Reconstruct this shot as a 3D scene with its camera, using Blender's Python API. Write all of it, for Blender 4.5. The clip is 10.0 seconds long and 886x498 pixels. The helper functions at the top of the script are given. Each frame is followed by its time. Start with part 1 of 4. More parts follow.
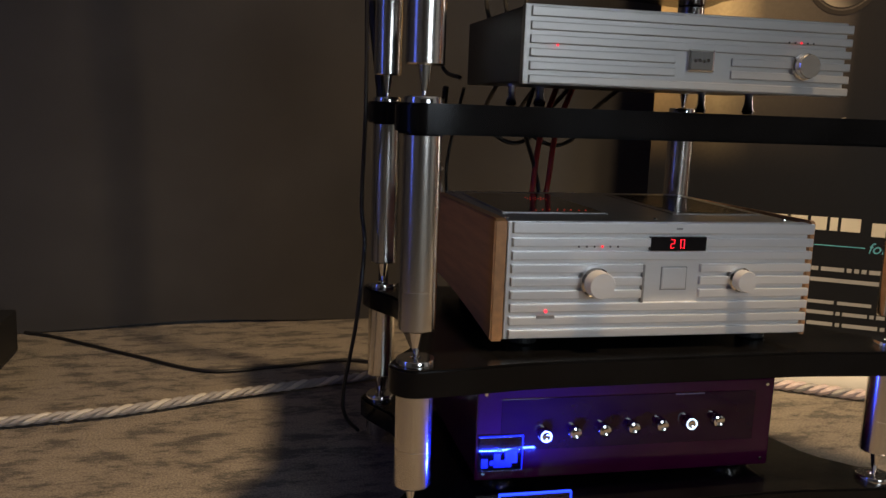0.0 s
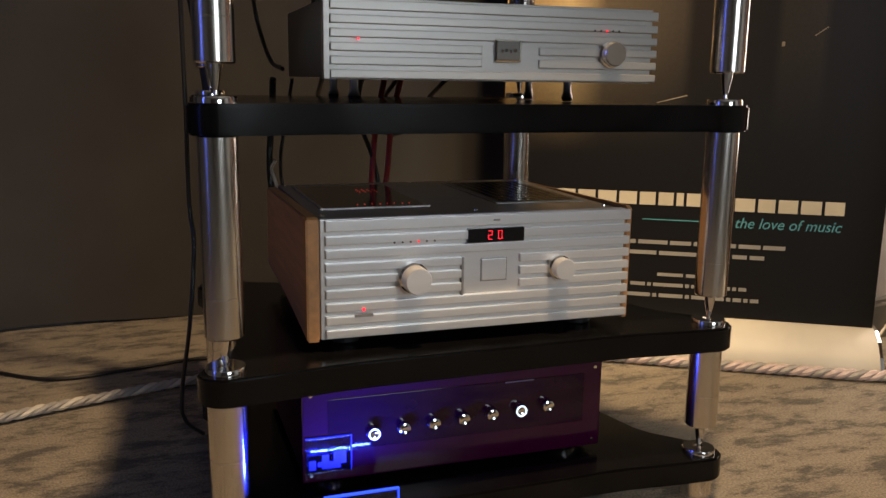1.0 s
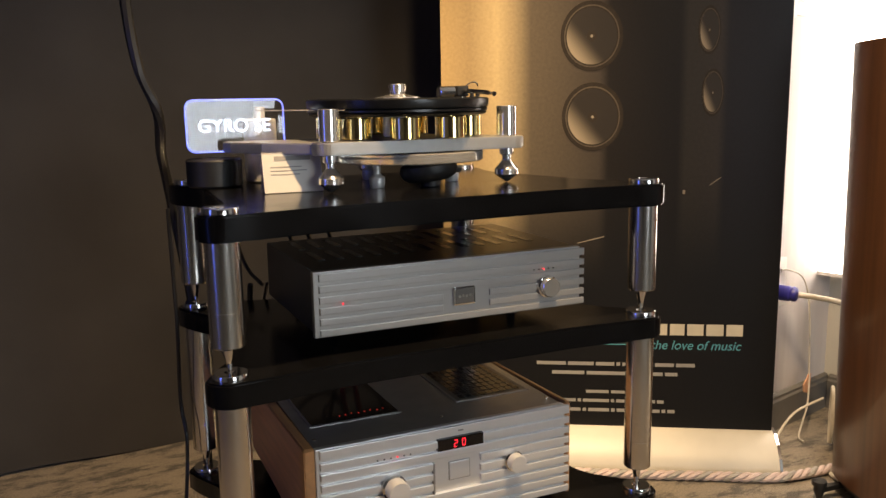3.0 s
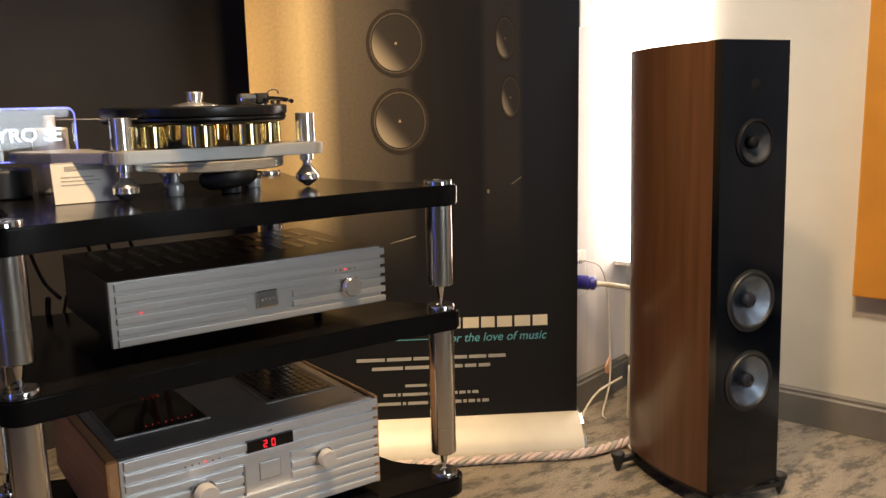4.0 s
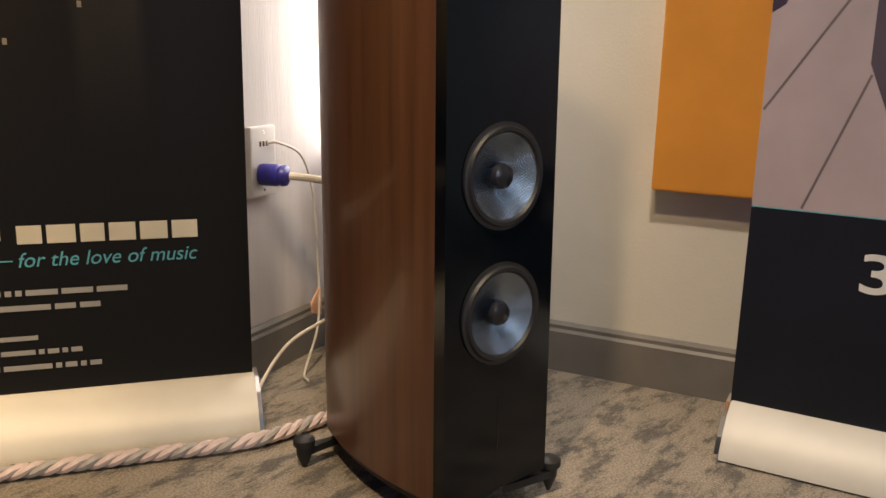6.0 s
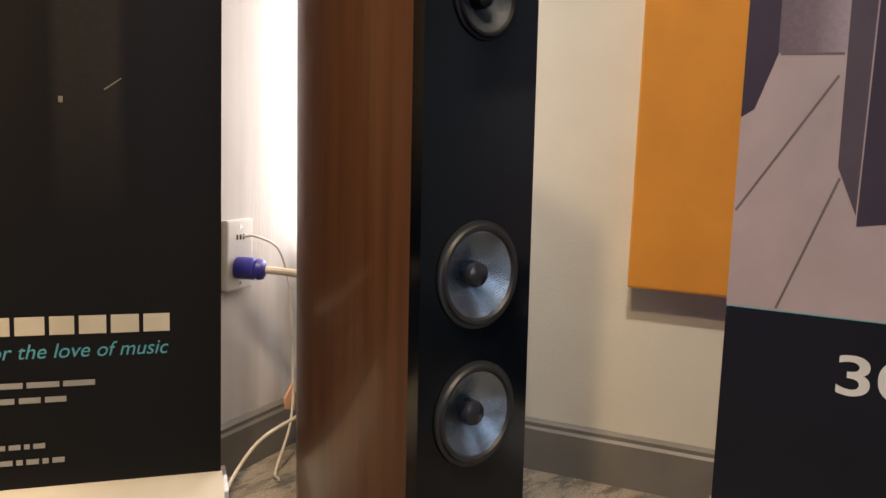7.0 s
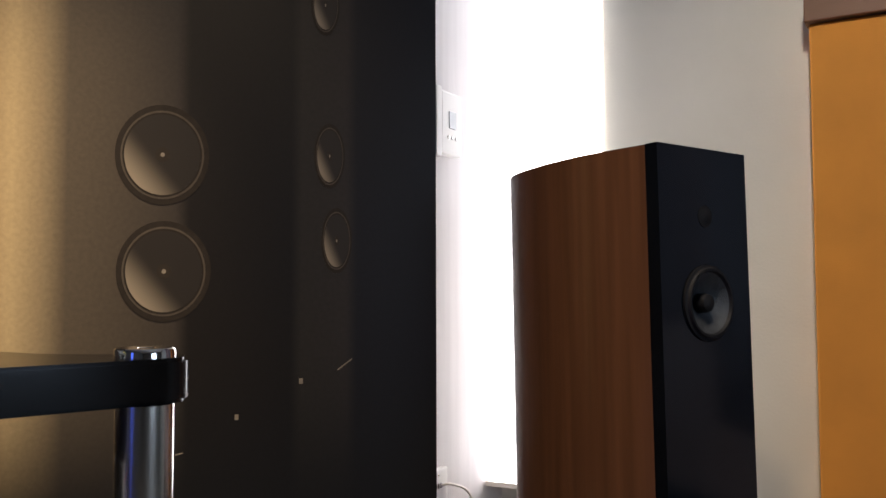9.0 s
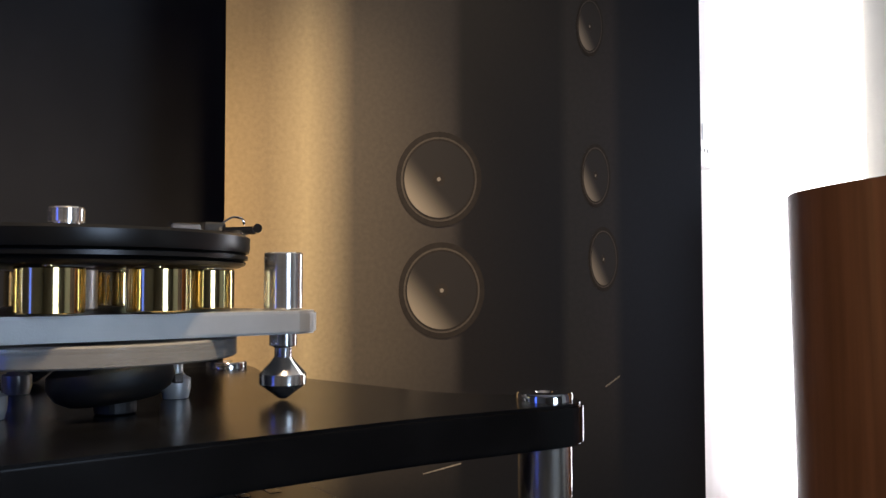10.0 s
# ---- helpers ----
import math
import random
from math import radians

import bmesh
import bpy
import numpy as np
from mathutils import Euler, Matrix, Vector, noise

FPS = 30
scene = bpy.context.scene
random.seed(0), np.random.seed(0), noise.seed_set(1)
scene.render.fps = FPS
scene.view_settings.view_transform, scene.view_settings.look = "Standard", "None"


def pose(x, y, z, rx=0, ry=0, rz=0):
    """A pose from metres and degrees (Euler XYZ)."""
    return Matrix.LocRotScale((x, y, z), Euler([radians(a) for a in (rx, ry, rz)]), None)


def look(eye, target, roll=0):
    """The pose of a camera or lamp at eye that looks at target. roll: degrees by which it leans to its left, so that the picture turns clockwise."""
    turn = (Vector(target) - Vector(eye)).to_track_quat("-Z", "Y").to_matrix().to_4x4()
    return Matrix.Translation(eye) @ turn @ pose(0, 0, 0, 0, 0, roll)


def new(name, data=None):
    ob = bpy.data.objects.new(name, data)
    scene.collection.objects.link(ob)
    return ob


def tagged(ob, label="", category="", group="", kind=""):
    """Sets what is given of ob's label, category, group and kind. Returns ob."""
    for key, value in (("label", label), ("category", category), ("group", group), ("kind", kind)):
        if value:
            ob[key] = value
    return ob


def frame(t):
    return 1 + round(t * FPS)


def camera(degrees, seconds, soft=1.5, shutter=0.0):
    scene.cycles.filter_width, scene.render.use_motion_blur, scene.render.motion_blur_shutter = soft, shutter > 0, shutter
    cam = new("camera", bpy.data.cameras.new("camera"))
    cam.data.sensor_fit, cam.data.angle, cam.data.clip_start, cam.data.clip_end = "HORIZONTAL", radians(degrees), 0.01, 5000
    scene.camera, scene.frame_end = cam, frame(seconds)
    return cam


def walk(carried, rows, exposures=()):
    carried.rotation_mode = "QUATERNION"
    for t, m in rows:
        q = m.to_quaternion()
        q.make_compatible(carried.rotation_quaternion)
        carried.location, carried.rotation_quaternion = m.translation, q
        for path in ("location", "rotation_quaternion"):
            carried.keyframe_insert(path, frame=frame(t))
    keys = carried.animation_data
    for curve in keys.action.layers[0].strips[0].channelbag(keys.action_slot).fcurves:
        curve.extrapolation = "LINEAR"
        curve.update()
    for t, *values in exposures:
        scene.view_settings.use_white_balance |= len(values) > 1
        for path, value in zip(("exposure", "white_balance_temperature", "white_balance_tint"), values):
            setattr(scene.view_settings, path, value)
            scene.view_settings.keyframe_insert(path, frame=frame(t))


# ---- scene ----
cam = camera(55.0, 10.0)
# seconds, eye x, y, z, yaw, pitch, roll
ROWS = [
    (0, 0.013, -0.159, 0.612, -12.099, -9.697, -2.108),
    (0.5, 0.084, -0.169, 0.613, -16.128, -9.557, -1.219),
    (1, 0.136, -0.166, 0.640, -18.626, -11.183, -0.791),
    (1.5, 0.155, -0.176, 0.720, -18.553, -11.778, -0.390),
    (2, 0.117, -0.193, 0.834, -19.279, -11.699, -0.025),
    (2.2, 0.100, -0.202, 0.868, -19.841, -11.533, 0.036),
    (3.3, 0.000, -0.308, 1.007, -27.407, -9.609, 1.189),
    (3.5, 0.002, -0.311, 1.014, -29.758, -9.805, 1.168),
    (4, 0.037, -0.365, 0.988, -35.685, -10.082, 1.221),
    (4.5, 0.105, -0.459, 0.957, -40.384, -11.527, 0.714),
    (5, 0.136, -0.479, 0.916, -44.895, -13.481, 0.120),
    (5.2, 0.458, -0.166, 0.734, -46.358, -12.353, -0.229),
    (5.45, 0.750, 0.060, 0.685, -47.800, -12.700, -0.850),
    (6.3, 0.811, 0.109, 0.673, -49.951, -13.118, -1.658),
    (6.5, 0.814, 0.106, 0.670, -50.060, -11.375, -1.981),
    (7, 0.818, 0.104, 0.689, -50.452, -7.321, -2.003),
    (7.5, 0.810, 0.103, 0.708, -50.281, -2.470, -1.965),
    (8, 0.785, 0.106, 0.791, -49.469, -0.360, -1.000),
    (8.5, 0.727, 0.121, 0.834, -47.623, 1.938, -0.089),
    (9, 0.575, 0.198, 0.890, -45.500, 2.930, 0.160),
    (9.5, 0.416, 0.236, 0.935, -41.716, 2.515, 0.882),
    (10, 0.405, 0.299, 0.940, -34.715, 2.343, 0.103),
]
EXPOSURES = [(0.0, 0.0, 6600, 10), (1.0, 0.12, 6900, 10), (2.0, 0.27, 7000, 10), (3.5, 0.42, 6900, 10), (4.5, 0.2, 6900, 10), (5.0, 0.08, 6600, 10), (7.0, 0.25, 6300, 10), (8.0, 0.33, 6000, 10), (8.5, 0.05, 5800, 10), (9.0, -0.32, 5700, 10), (9.5, -0.6, 5700, 10), (10.0, -0.05, 5500, 10)]
walk(cam, [(t, pose(x, y, z, 90 + pitch, roll, yaw)) for t, x, y, z, yaw, pitch, roll in ROWS], EXPOSURES)

# ---- world and light ----
world = bpy.data.worlds.new("world")
scene.world = world
world.use_nodes = True
world.node_tree.nodes["Background"].inputs[0].default_value = (0.5, 0.6, 0.8, 1)
world.node_tree.nodes["Background"].inputs[1].default_value = 0.15


def lamp(name, kind, m, energy, colour, size=0.2, size_y=None, spot=None):
    data = bpy.data.lights.new(name, kind)
    data.energy, data.color = energy, colour
    if kind == "AREA":
        data.size = size
        if size_y:
            data.shape, data.size_y = "RECTANGLE", size_y
    else:
        data.shadow_soft_size = size
    if spot:
        data.spot_size, data.spot_blend = radians(spot), 1.0
    ob = new(name, data)
    ob.matrix_world = m
    return ob


# daylight in the window behind the camera, warm downlights in the ceiling
lamp("window_daylight", "AREA", look((1.18, -2.72, 1.35), (0.8, 0.9, 0.5)), 28, (0.76, 0.87, 1.0), 1.0, 1.4)
lamp("downlight_main", "SPOT", look((0.62, 0.42, 2.46), (0.66, 1.05, 0)), 200, (1.0, 0.71, 0.41), 0.06, spot=104)
lamp("downlight_banner", "SPOT", look((0.86, 1.02, 2.46), (1.08, 1.72, 0.50)), 215, (1.0, 0.73, 0.43), 0.04, spot=33)
# unseen fill spot, added to brighten the east wall and second banner
lamp("east_fill_spot", "SPOT", look((1.12, 0.30, 2.46), (2.32, 0.62, 0.80)), 125, (1.0, 0.84, 0.66), 0.06, spot=68)
lamp("blue_stage_light", "AREA", look((-1.70, 0.25, 1.0), (0.4, 1.15, 0.7)), 4.0, (0.09, 0.16, 1.0), 0.35, 1.7)
lamp("sign_led", "AREA", pose(0.372, 0.838, 0.112, 180), 1.7, (0.02, 0.05, 1.0), 0.09, 0.006)


# ---- materials ----
def mat(name, base, rough=0.5, metal=0.0, vary=0.12, scale=8.0, bump=0.0, bump_scale=200.0, stretch=(1, 1, 1), coat=0.0, rough_vary=0.0, gloss=0.5):
    """A surface with a slow and a fine variation of its colour and a fine relief."""
    m = bpy.data.materials.new(name)
    m.use_nodes = True
    t = m.node_tree
    b = t.nodes["Principled BSDF"]
    b.inputs["Roughness"].default_value = rough
    b.inputs["Metallic"].default_value = metal
    b.inputs["Coat Weight"].default_value = coat
    b.inputs["Specular IOR Level"].default_value = gloss
    co = t.nodes.new("ShaderNodeTexCoord")
    mp = t.nodes.new("ShaderNodeMapping")
    mp.inputs["Scale"].default_value = stretch
    t.links.new(co.outputs["Object"], mp.inputs[0])
    n1 = t.nodes.new("ShaderNodeTexNoise")
    n1.inputs["Scale"].default_value, n1.inputs["Detail"].default_value = scale, 6
    t.links.new(mp.outputs[0], n1.inputs["Vector"])
    ramp = t.nodes.new("ShaderNodeMapRange")
    ramp.inputs["From Min"].default_value, ramp.inputs["From Max"].default_value = 0.3, 0.7
    ramp.inputs["To Min"].default_value, ramp.inputs["To Max"].default_value = 1 - vary, 1 + vary
    t.links.new(n1.outputs["Fac"], ramp.inputs["Value"])
    mul = t.nodes.new("ShaderNodeVectorMath")
    mul.operation = "SCALE"
    mul.inputs[0].default_value = base
    t.links.new(ramp.outputs[0], mul.inputs["Scale"])
    t.links.new(mul.outputs[0], b.inputs["Base Color"])
    if rough_vary:
        rr = t.nodes.new("ShaderNodeMapRange")
        rr.inputs["To Min"].default_value, rr.inputs["To Max"].default_value = max(0.02, rough - rough_vary), rough + rough_vary
        t.links.new(n1.outputs["Fac"], rr.inputs["Value"])
        t.links.new(rr.outputs[0], b.inputs["Roughness"])
    if bump:
        n2 = t.nodes.new("ShaderNodeTexNoise")
        n2.inputs["Scale"].default_value, n2.inputs["Detail"].default_value = bump_scale, 4
        t.links.new(mp.outputs[0], n2.inputs["Vector"])
        bp = t.nodes.new("ShaderNodeBump")
        bp.inputs["Strength"].default_value, bp.inputs["Distance"].default_value = bump, 0.002
        t.links.new(n2.outputs["Fac"], bp.inputs["Height"])
        t.links.new(bp.outputs[0], b.inputs["Normal"])
    return m


def glow(name, colour, strength):
    m = bpy.data.materials.new(name)
    m.use_nodes = True
    b = m.node_tree.nodes["Principled BSDF"]
    b.inputs["Base Color"].default_value = (*colour, 1)
    b.inputs["Emission Color"].default_value = (*colour, 1)
    b.inputs["Emission Strength"].default_value = strength
    return m


def glass(name, colour, rough=0.02):
    m = bpy.data.materials.new(name)
    m.use_nodes = True
    b = m.node_tree.nodes["Principled BSDF"]
    b.inputs["Base Color"].default_value = (*colour, 1)
    b.inputs["Transmission Weight"].default_value = 1
    b.inputs["Roughness"].default_value, b.inputs["IOR"].default_value = rough, 1.48
    return m


def carpet_material():
    m = bpy.data.materials.new("carpet")
    m.use_nodes = True
    t = m.node_tree
    b = t.nodes["Principled BSDF"]
    b.inputs["Roughness"].default_value = 0.95
    co = t.nodes.new("ShaderNodeTexCoord")
    mp = t.nodes.new("ShaderNodeMapping")
    mp.inputs["Rotation"].default_value = (0, 0, radians(-14))
    mp.inputs["Scale"].default_value = (9, 20, 1)
    t.links.new(co.outputs["Object"], mp.inputs[0])
    n = t.nodes.new("ShaderNodeTexNoise")
    n.inputs["Scale"].default_value, n.inputs["Detail"].default_value, n.inputs["Roughness"].default_value = 1.0, 9, 0.72
    t.links.new(mp.outputs[0], n.inputs["Vector"])
    r = t.nodes.new("ShaderNodeValToRGB")
    r.color_ramp.elements[0].position, r.color_ramp.elements[0].color = 0.40, (0.115, 0.102, 0.088, 1)
    r.color_ramp.elements[1].position, r.color_ramp.elements[1].color = 0.55, (0.305, 0.262, 0.205, 1)
    e = r.color_ramp.elements.new(0.455)
    e.color = (0.17, 0.15, 0.124, 1)
    e = r.color_ramp.elements.new(0.475)
    e.color = (0.24, 0.208, 0.165, 1)
    t.links.new(n.outputs["Fac"], r.inputs[0])
    n2 = t.nodes.new("ShaderNodeTexNoise")
    n2.inputs["Scale"].default_value, n2.inputs["Detail"].default_value = 260, 3
    t.links.new(co.outputs["Object"], n2.inputs["Vector"])
    mr = t.nodes.new("ShaderNodeMapRange")
    mr.inputs["From Min"].default_value, mr.inputs["From Max"].default_value = 0.3, 0.7
    mr.inputs["To Min"].default_value, mr.inputs["To Max"].default_value = 0.62, 1.3
    t.links.new(n2.outputs["Fac"], mr.inputs["Value"])
    mul = t.nodes.new("ShaderNodeVectorMath")
    mul.operation = "SCALE"
    t.links.new(r.outputs[0], mul.inputs[0])
    t.links.new(mr.outputs[0], mul.inputs["Scale"])
    t.links.new(mul.outputs[0], b.inputs["Base Color"])
    bp = t.nodes.new("ShaderNodeBump")
    bp.inputs["Strength"].default_value, bp.inputs["Distance"].default_value = 0.8, 0.006
    add = t.nodes.new("ShaderNodeMath")
    add.operation = "ADD"
    t.links.new(n2.outputs["Fac"], add.inputs[0])
    t.links.new(n.outputs["Fac"], add.inputs[1])
    t.links.new(add.outputs[0], bp.inputs["Height"])
    t.links.new(bp.outputs[0], b.inputs["Normal"])
    return m


def ramp_material(name, axis, stops, rough, fade=None):
    """A printed sheet: its colour runs along one axis of the object through stops; fade: (z0, z1), black below."""
    m = bpy.data.materials.new(name)
    m.use_nodes = True
    t = m.node_tree
    b = t.nodes["Principled BSDF"]
    b.inputs["Roughness"].default_value = rough
    b.inputs["Specular IOR Level"].default_value = 0.2
    co = t.nodes.new("ShaderNodeTexCoord")
    sep = t.nodes.new("ShaderNodeSeparateXYZ")
    t.links.new(co.outputs["Object"], sep.inputs[0])
    r = t.nodes.new("ShaderNodeValToRGB")
    while len(r.color_ramp.elements) < len(stops):
        r.color_ramp.elements.new(0.5)
    for e, (p, c) in zip(r.color_ramp.elements, stops):
        e.position, e.color = p, (*c, 1)
    t.links.new(sep.outputs[axis], r.inputs[0])
    colour = r.outputs[0]
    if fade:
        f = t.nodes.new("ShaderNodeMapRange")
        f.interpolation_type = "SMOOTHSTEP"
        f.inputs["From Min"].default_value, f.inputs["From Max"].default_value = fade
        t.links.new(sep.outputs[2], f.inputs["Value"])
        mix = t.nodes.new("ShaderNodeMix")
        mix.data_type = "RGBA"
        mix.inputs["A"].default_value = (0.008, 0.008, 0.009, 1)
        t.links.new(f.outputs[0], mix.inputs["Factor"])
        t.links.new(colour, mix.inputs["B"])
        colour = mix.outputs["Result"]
    n = t.nodes.new("ShaderNodeTexNoise")
    n.inputs["Scale"].default_value = 120
    t.links.new(co.outputs["Object"], n.inputs["Vector"])
    mr = t.nodes.new("ShaderNodeMapRange")
    mr.inputs["To Min"].default_value, mr.inputs["To Max"].default_value = 0.8, 1.2
    t.links.new(n.outputs["Fac"], mr.inputs["Value"])
    mul = t.nodes.new("ShaderNodeVectorMath")
    mul.operation = "SCALE"
    t.links.new(colour, mul.inputs[0])
    t.links.new(mr.outputs[0], mul.inputs["Scale"])
    t.links.new(mul.outputs[0], b.inputs["Base Color"])
    return m


def cone_print():
    """A printed cone: dark, with a soft light fan to its lower left and a dark middle."""
    m = bpy.data.materials.new("print_cone")
    m.use_nodes = True
    t = m.node_tree
    b = t.nodes["Principled BSDF"]
    b.inputs["Roughness"].default_value, b.inputs["Specular IOR Level"].default_value = 0.46, 0.2
    co = t.nodes.new("ShaderNodeTexCoord")
    dot = t.nodes.new("ShaderNodeVectorMath")
    dot.operation = "DOT_PRODUCT"
    dot.inputs[1].default_value = (-0.72, 0, -0.66)
    t.links.new(co.outputs["Object"], dot.inputs[0])
    f = t.nodes.new("ShaderNodeMapRange")
    f.interpolation_type = "SMOOTHSTEP"
    f.inputs["From Min"].default_value, f.inputs["From Max"].default_value = 0.12, 1.15
    t.links.new(dot.outputs["Value"], f.inputs["Value"])
    mix = t.nodes.new("ShaderNodeMix")
    mix.data_type = "RGBA"
    mix.inputs["A"].default_value = (0.024, 0.020, 0.017, 1)
    mix.inputs["B"].default_value = (0.27, 0.225, 0.165, 1)
    t.links.new(f.outputs[0], mix.inputs["Factor"])
    t.links.new(mix.outputs["Result"], b.inputs["Base Color"])
    return m


def woven_cone():
    """A dark metallic weave: fine crossed ribs that break up what it mirrors."""
    m = bpy.data.materials.new("woven_metal_cone")
    m.use_nodes = True
    t = m.node_tree
    b = t.nodes["Principled BSDF"]
    b.inputs["Metallic"].default_value, b.inputs["Roughness"].default_value = 0.9, 0.2
    co = t.nodes.new("ShaderNodeTexCoord")
    heights = []
    for angle in (32, -58):
        mp = t.nodes.new("ShaderNodeMapping")
        mp.inputs["Rotation"].default_value = (0, radians(angle), 0)
        t.links.new(co.outputs["Object"], mp.inputs[0])
        w = t.nodes.new("ShaderNodeTexWave")
        w.inputs["Scale"].default_value, w.inputs["Distortion"].default_value = 95, 0.4
        t.links.new(mp.outputs[0], w.inputs["Vector"])
        heights.append(w.outputs["Fac"])
    top = t.nodes.new("ShaderNodeMath")
    top.operation = "MULTIPLY"
    t.links.new(heights[0], top.inputs[0])
    t.links.new(heights[1], top.inputs[1])
    n = t.nodes.new("ShaderNodeTexNoise")
    n.inputs["Scale"].default_value = 26
    t.links.new(co.outputs["Object"], n.inputs["Vector"])
    add = t.nodes.new("ShaderNodeMath")
    add.operation = "MULTIPLY_ADD"
    add.inputs[1].default_value = 0.6
    t.links.new(top.outputs[0], add.inputs[0])
    t.links.new(n.outputs["Fac"], add.inputs[2])
    r = t.nodes.new("ShaderNodeValToRGB")
    r.color_ramp.elements[0].position, r.color_ramp.elements[0].color = 0.35, (0.10, 0.12, 0.15, 1)
    r.color_ramp.elements[1].position, r.color_ramp.elements[1].color = 0.95, (0.42, 0.50, 0.60, 1)
    t.links.new(add.outputs[0], r.inputs[0])
    t.links.new(r.outputs[0], b.inputs["Base Color"])
    bp = t.nodes.new("ShaderNodeBump")
    bp.inputs["Strength"].default_value, bp.inputs["Distance"].default_value = 0.5, 0.0012
    t.links.new(top.outputs[0], bp.inputs["Height"])
    t.links.new(bp.outputs[0], b.inputs["Normal"])
    return m


CARPET = carpet_material()
BLACK_CLOTH = mat("black_wall_cloth", (0.042, 0.040, 0.039), 0.85, vary=0.2, scale=3, bump=0.4, bump_scale=500)
CREAM = mat("cream_wall_paint", (0.62, 0.595, 0.52), 0.75, vary=0.05, scale=4, bump=0.25, bump_scale=160)
PALE = mat("pale_wall_paper", (0.62, 0.585, 0.57), 0.7, vary=0.06, scale=5, bump=0.3, bump_scale=60, stretch=(6, 6, 0.4))
DARK_WALL = mat("grey_wall_paint", (0.17, 0.16, 0.15), 0.8, vary=0.08, scale=4, bump=0.2)
CEILING = mat("ceiling_paint", (0.62, 0.60, 0.56), 0.9, vary=0.05)
SKIRT = mat("grey_skirting_paint", (0.16, 0.15, 0.135), 0.5, vary=0.1, scale=12)
STEEL = mat("brushed_steel", (0.72, 0.68, 0.62), 0.2, 1.0, vary=0.1, scale=30, bump=0.05, bump_scale=400, stretch=(1, 1, 0.05))
CHROME = mat("chrome", (0.82, 0.8, 0.77), 0.08, 1.0, vary=0.04)
SHELF_BLACK = mat("satin_black_shelf", (0.004, 0.004, 0.0045), 0.2, vary=0.25, scale=20, bump=0.04, rough_vary=0.05, gloss=0.22)
ALU = mat("satin_aluminium", (0.80, 0.79, 0.77), 0.38, 0.55, vary=0.05, scale=40, bump=0.06, bump_scale=500, stretch=(0.1, 1, 1))
# darker copy of ALU: the shelf's shade on the slim front, put into colour
ALU_SLIM = mat("shaded_satin_aluminium", (0.45, 0.43, 0.40), 0.4, 0.55, vary=0.05, scale=40, bump=0.06, bump_scale=500, stretch=(0.1, 1, 1))
ALU_DARK = mat("grey_aluminium_top", (0.36, 0.35, 0.335), 0.36, 0.6, vary=0.08, scale=30, bump=0.04)
DECK = mat("silver_deck_paint", (0.42, 0.41, 0.385), 0.4, 0.5, vary=0.06, scale=40, bump=0.1, bump_scale=700)
CASE_BLACK = mat("black_metal_case", (0.016, 0.014, 0.013), 0.32, 0.2, vary=0.2, scale=25, bump=0.08)
PURPLE = mat("deep_purple_lacquer", (0.045, 0.002, 0.024), 0.12, vary=0.15, scale=14, coat=0.2, gloss=0.35)
PURPLE_DARK = mat("dark_purple_glass", (0.020, 0.0015, 0.015), 0.06, vary=0.15, gloss=0.4)
CHERRY = mat("cherry_veneer", (0.098, 0.042, 0.019), 0.32, vary=0.24, scale=5, bump=0.08, bump_scale=60, stretch=(11, 11, 0.38), coat=0.25, rough_vary=0.07)
CHERRY_FLAT = mat("cherry_cheek", (0.56, 0.28, 0.115), 0.45, vary=0.16, scale=6, bump=0.08, bump_scale=90, stretch=(14, 1.2, 14))
BAFFLE = mat("black_lacquer_baffle", (0.0025, 0.0035, 0.0055), 0.14, vary=0.3, scale=10, rough_vary=0.05, gloss=0.35)
RUBBER = mat("black_rubber", (0.012, 0.012, 0.012), 0.5, vary=0.2, scale=40)
CONE = woven_cone()
DUST = mat("dark_cone_centre", (0.03, 0.03, 0.035), 0.25, 0.4)
DARK_CONE = mat("grey_cone", (0.007, 0.007, 0.008), 0.6, 0.0, vary=0.25, scale=120, bump=0.2, gloss=0.15)
MID_CONE = mat("dim_woven_cone", (0.03, 0.033, 0.037), 0.45, 0.2, vary=0.3, scale=90, bump=0.4, bump_scale=420)
GOLD = mat("brass_weight", (0.95, 0.75, 0.34), 0.1, 1.0, vary=0.08, scale=20)
VINYL = mat("black_platter", (0.007, 0.007, 0.007), 0.28, vary=0.2, scale=40)
SILVER = mat("polished_silver", (0.92, 0.90, 0.86), 0.16, 0.9, vary=0.03)
VENT_GREY = mat("grey_vent_mesh", (0.15, 0.14, 0.125), 0.45, 0.4, vary=0.1)
FROST = glass("thick_clear_acrylic", (0.99, 0.97, 0.90), 0.08)
FROST.node_tree.nodes["Principled BSDF"].inputs["Transmission Weight"].default_value = 0.75
ACRYLIC = glass("clear_acrylic", (0.98, 0.97, 0.92))
TINTED = mat("smoked_cover_glass", (0.012, 0.009, 0.008), 0.12, vary=0.2)
BLUE_ACRYLIC = glass("blue_acrylic", (0.4, 0.5, 1.0), 0.05)
ORANGE = mat("orange_acoustic_cloth", (0.62, 0.26, 0.03), 0.85, vary=0.1, scale=6, bump=0.5, bump_scale=700)
BROWN_WOOD = mat("brown_wood_cap", (0.17, 0.085, 0.042), 0.5, vary=0.1, scale=5, stretch=(6, 0.6, 6))
WHITE_BASE = mat("silver_white_base", (0.60, 0.57, 0.50), 0.45, 0.0, vary=0.05, scale=10)
PLASTIC = mat("white_plastic", (0.75, 0.73, 0.69), 0.4, vary=0.03)
CARD = mat("white_card", (0.72, 0.68, 0.6), 0.7, vary=0.05)
